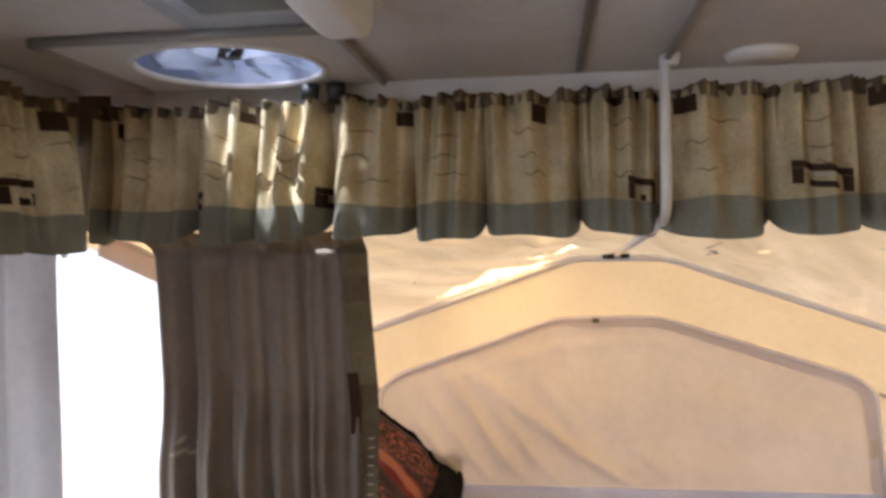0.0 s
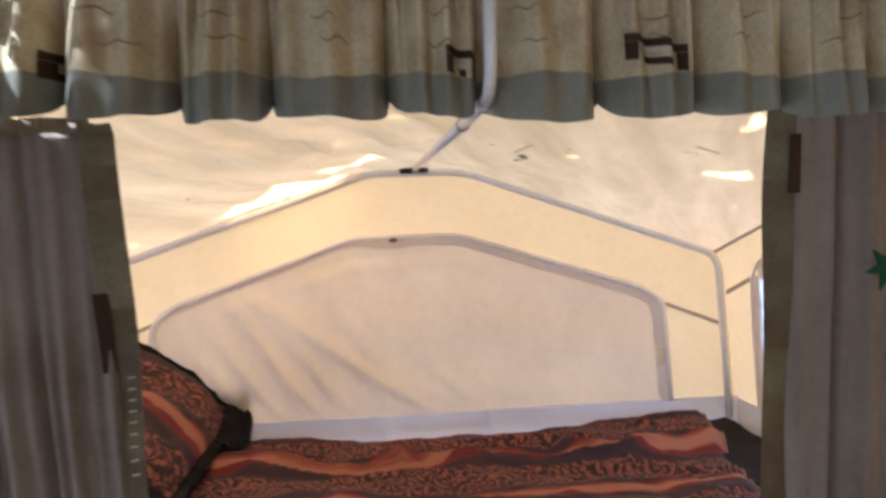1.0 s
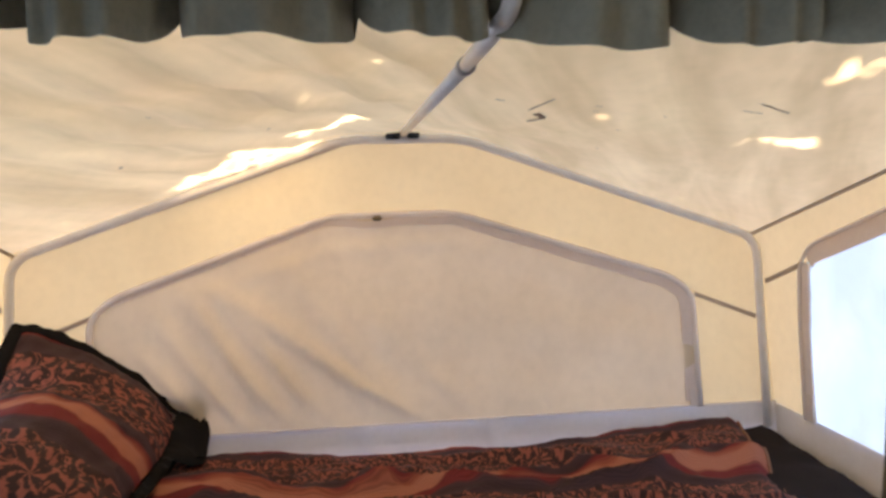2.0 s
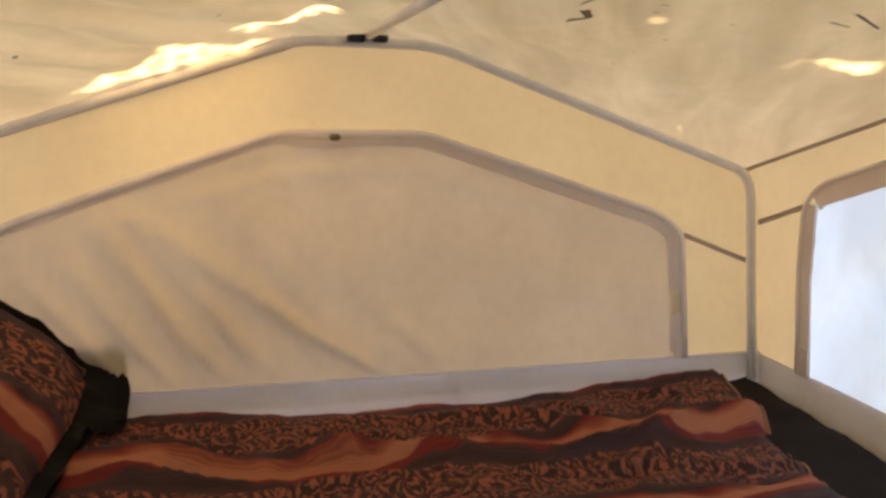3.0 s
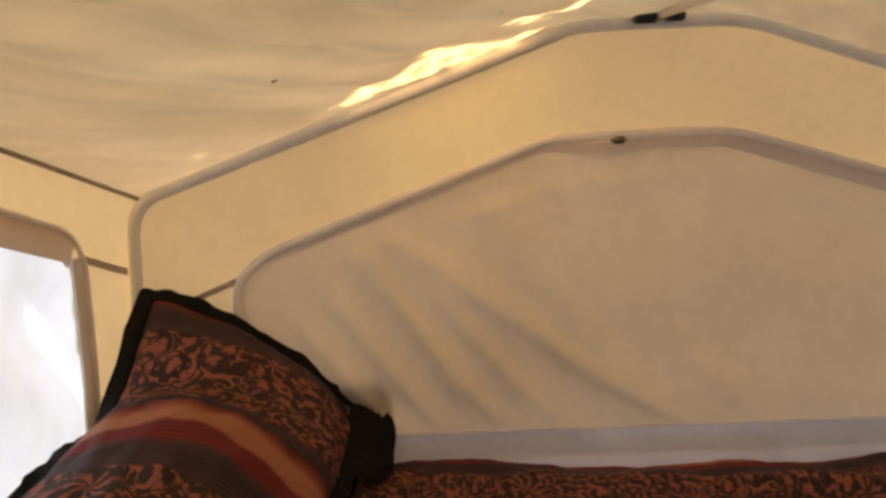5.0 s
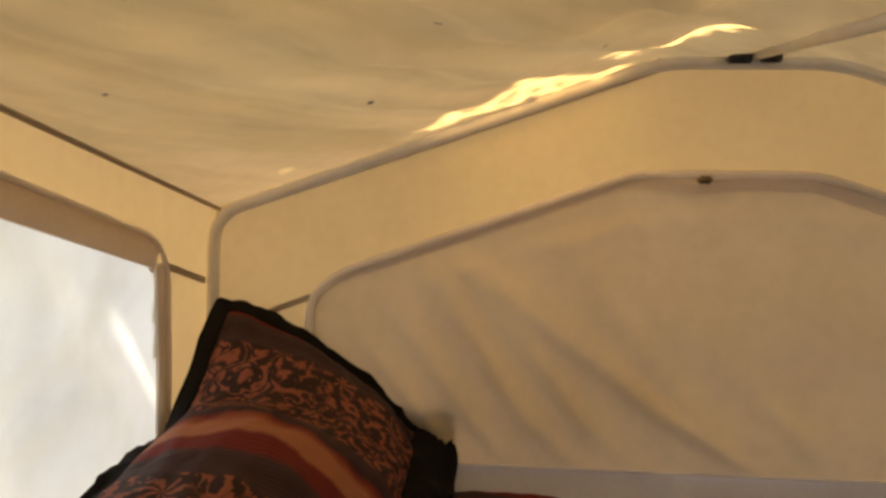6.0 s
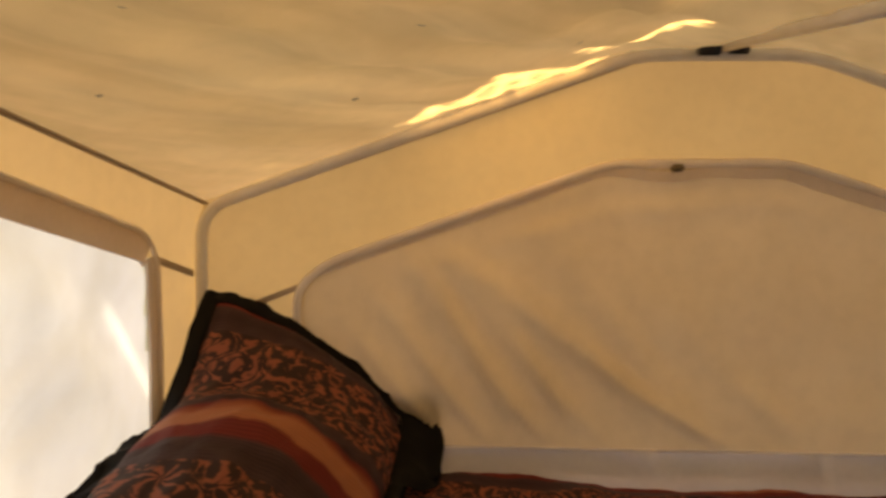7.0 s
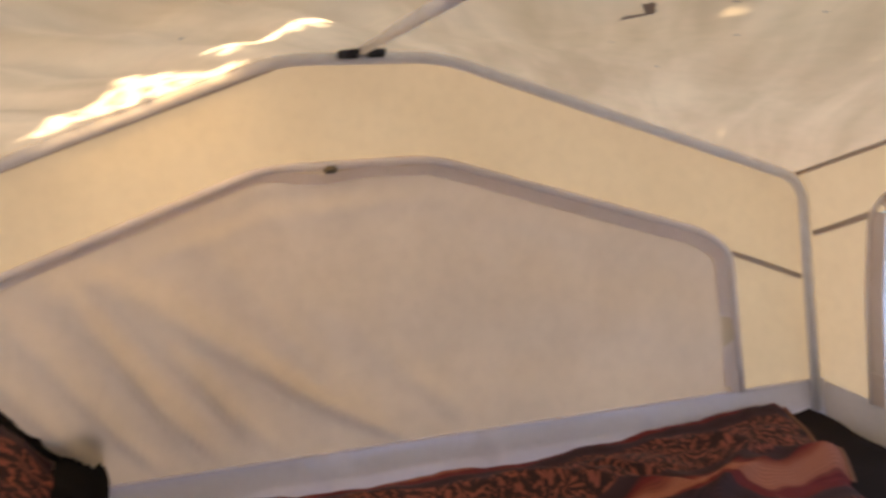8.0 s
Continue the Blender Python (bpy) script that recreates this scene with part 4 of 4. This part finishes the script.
def edge_trim(cur, xa, xb, sx):
    """Patches sewn down the inner edge of a curtain; xa, xb: its inner edge at top and bottom."""
    pieces = [(1.765, 1.70, MOSS), (1.70, 1.66, EDGE), (1.66, 1.575, MOSS), (1.575, 1.53, MOSS), (1.53, 1.36, EDGE), (1.36, 1.28, MOSS), (1.28, 1.12, EDGE), (1.12, 0.95, MOSS), (0.95, 0.76, EDGE)]
    if sx > 0:
        pieces = [(1.782, 1.665, MOSS), (1.665, 1.58, EDGE), (1.58, 1.47, EDGE), (1.47, 1.40, EDGE), (1.40, 1.28, MOSS), (1.28, 1.12, EDGE), (1.12, 0.95, MOSS), (0.95, 0.76, MOSS)]

    def at(u, z, off=0.0):
        t = (1.80 - z) / 1.05
        x = xa + (xb - xa) * t + sx * 0.046 * u + 0.003 * math.sin(z * 14)
        yy = (-1.178 if sx > 0 else -1.140) + 0.008 * math.sin(z * 9 + u * 2)
        if sx < 0:
            return bellied(x, yy, z) - Vector((0, off, 0))
        return Vector((x, yy - off, z))

    for za, zb, mat in pieces:
        part("edge_patch", sheet(6, 10, lambda u, v: at(u, za + 0.0005 + (zb - za - 0.001) * v)), mat, cur)
    za, zb = (1.55, 1.435) if sx < 0 else (1.735, 1.645)
    part("brown_patch", sheet(4, 8, lambda u, v: at(0.72 + 0.42 * u, za + (zb - za) * v, 0.004)), BROWN, cur, "dark brown patch")
    if sx < 0:
        for k in range(9):
            z = 1.425 - 0.021 * k
            part("stitch", sheet(2, 1, lambda u, v: at(0.18 + 0.26 * u, z - 0.003 * u + 0.0035 * v, 0.004)), BEIGE, cur)


edge_trim(cl, -0.556, -0.502, -1)
edge_trim(cr, 0.412, 0.402, 1)

for u0, z0, ln, turn in ((0.12, 1.385, 0.030, 0.5), (0.17, 1.375, 0.026, -0.6), (0.13, 1.415, 0.022, 1.1), (0.19, 1.405, 0.018, 0.2)):
    def leaf_print(u, v, u0=u0, z0=z0, ln=ln, turn=turn):
        a, b = (u - 0.5) * ln, (v - 0.5) * ln * 0.42 * math.sin(math.pi * min(0.98, max(0.02, u)))
        du, dz = a * math.cos(turn) - b * math.sin(turn), a * math.sin(turn) + b * math.cos(turn)
        p = cl_at(u0 + du / 0.39, (1.775 - z0 - dz) / 1.025)
        return p + Vector((0, -0.004, 0))

    part("leaf_print", sheet(8, 4, leaf_print), BEIGE, cl, "pale leaf print")

# the pale curtain on the trailer side
curtain("pale grey curtain hanging along the trailer side", (0.02, 1.05), (0.02, 1.05), 7, 0, 0.75, 1.80, PALE, 0.02, lambda x, d, z: Vector((-1.04 + d, -1.30 - x, z)), 1.0)

# green star pinned to the curtain
bm = bmesh.new()
pts = []
for k in range(12):
    r = 0.038 if k % 2 == 0 else 0.016
    a = 2 * math.pi * k / 12 + 0.2
    pts.append((0.600 + r * math.cos(a), 1.527 + r * math.sin(a)))
front = [bm.verts.new((x, -1.204, z)) for x, z in pts]
back = [bm.verts.new((x, -1.200, z)) for x, z in pts]
cf = bm.verts.new((0.600, -1.208, 1.527))
for k in range(12):
    bm.faces.new((front[k], front[(k + 1) % 12], cf))
    bm.faces.new((front[k], back[k], back[(k + 1) % 12], front[(k + 1) % 12]))
bm.faces.new(back)
star = part("star_ornament", bm, GREEN, smooth=False)
tagged(star, "green felt star pinned to the taupe curtain", "ornament")

# ---- outside: ground and the tree whose shade dapples the tent ----
gr = part("ground", sheet(8, 8, lambda u, v: Vector((-400 + 800 * u, -400 + 800 * v, -0.45))), EARTH)
tagged(gr, "dry bare campground earth", "ground", kind="structure")
for sx in (-0.75, 0.75):
    for yy in (-4.0, -1.6):
        leg = part("jack_stand", tube([(sx, yy, -0.45), (sx, yy, -0.04)], lambda t: 0.05 - 0.02 * t, 12), GREY)
        tagged(leg, "grey steel stabiliser jack under the trailer", "jack")

GAPS = [(-0.61, 0.032, 0.0), (-0.538, 0.033, 0.016), (-0.471, 0.034, 0.028), (-0.412, -0.003, 0.034), (-0.391, -0.055, 0.018), (-0.372, 0.057, 0.028), (-0.325, 0.008, 0.016), (-0.306, 0.08, 0.02), (-0.249, 0.106, 0.012),
        (-0.215, -0.055, 0.012), (-0.165, -0.073, 0.004), (-0.1, -0.116, 0.006), (-0.074, -0.153, 0.0), (0.705, -0.497, 0.014), (0.66, -0.492, 0.002), (0.749, -0.485, 0.0), (0.644, -0.764, 0.012), (-0.575, -1.150, 0.105), (-1.165, -0.421, -0.012), (-1.112, -0.405, -0.015), (-1.112, -0.498, -0.016)]
ROOF_Z = 1.66
tree = empty("shade_tree", (-4.6, 1.0, -0.45))
trunk_line = [Vector((-4.6, 1.0, -0.45)), Vector((-4.5, 0.9, 0.8)), Vector((-4.2, 0.7, 2.0)), Vector((-3.7, 0.4, 3.2)), Vector((-2.9, 0.0, 3.9))]
under(part("trunk", tube(trunk_line, lambda t: 0.20 - 0.12 * t, 12), BARK), tree)
rt = random.Random(7)
for k in range(9):
    base = trunk_line[2].lerp(trunk_line[4], k / 8)
    tip = Vector((-1.0 + rt.uniform(-1.9, 1.9), -0.6 + rt.uniform(-1.5, 1.9), 3.9 + rt.uniform(-0.3, 0.5)))
    under(part("limb", tube([base, base.lerp(tip, 0.5) + Vector((0, 0, 0.25)), tip], lambda t: 0.06 - 0.045 * t, 7), BARK), tree)
verts, faces = [], []
for k in range(36000):
    # three even layers of leaves, each shaken a little out of its row
    layer, cell = divmod(k, 12000)
    row, col = divmod(cell, 133)
    h = 3.55 + 0.38 * layer + rt.uniform(-0.15, 0.15)
    x, y = -2.6 + (col + rt.random() + 0.33 * layer) * 0.0391, -1.40 + (row + rt.random() + 0.33 * layer) * 0.0426
    size = rt.uniform(0.038, 0.068)
    clear = min(math.hypot(x - gx, (y - gy)) - g for gx, gy, g in GAPS)
    if clear < size * 0.75:
        # only small sprigs hang into the gaps
        if rt.random() > 0.40:
            continue
        size *= 0.34
    if math.hypot(x / 2.6, (y + 0.3) / 2.7) > 0.8 + 0.2 * fbm(x, y, 4, 1.2):
        continue
    c = Vector((x, y, ROOF_Z)) + SUN * ((h - ROOF_Z) / SUN.z)
    e = Euler((rt.uniform(-0.6, 0.6), rt.uniform(-0.6, 0.6), rt.uniform(0, 6.28))).to_matrix()
    i = len(verts)
    for px, py, pz in ((-1, 0, 0), (-0.2, 0.55, 0.1), (1, 0, 0), (-0.2, -0.55, 0.1)):
        verts.append(c + e @ Vector((px, py, pz)) * size)
    faces.append((i, i + 1, i + 2, i + 3))
me = bpy.data.meshes.new("crown")
me.from_pydata(verts, [], faces)
me.materials.append(LEAF)
crown = new("crown", me)
crown["kind"] = "stuff"
under(crown, tree)
tagged(tree, "leafy shade tree standing beside the tent trailer", "tree")
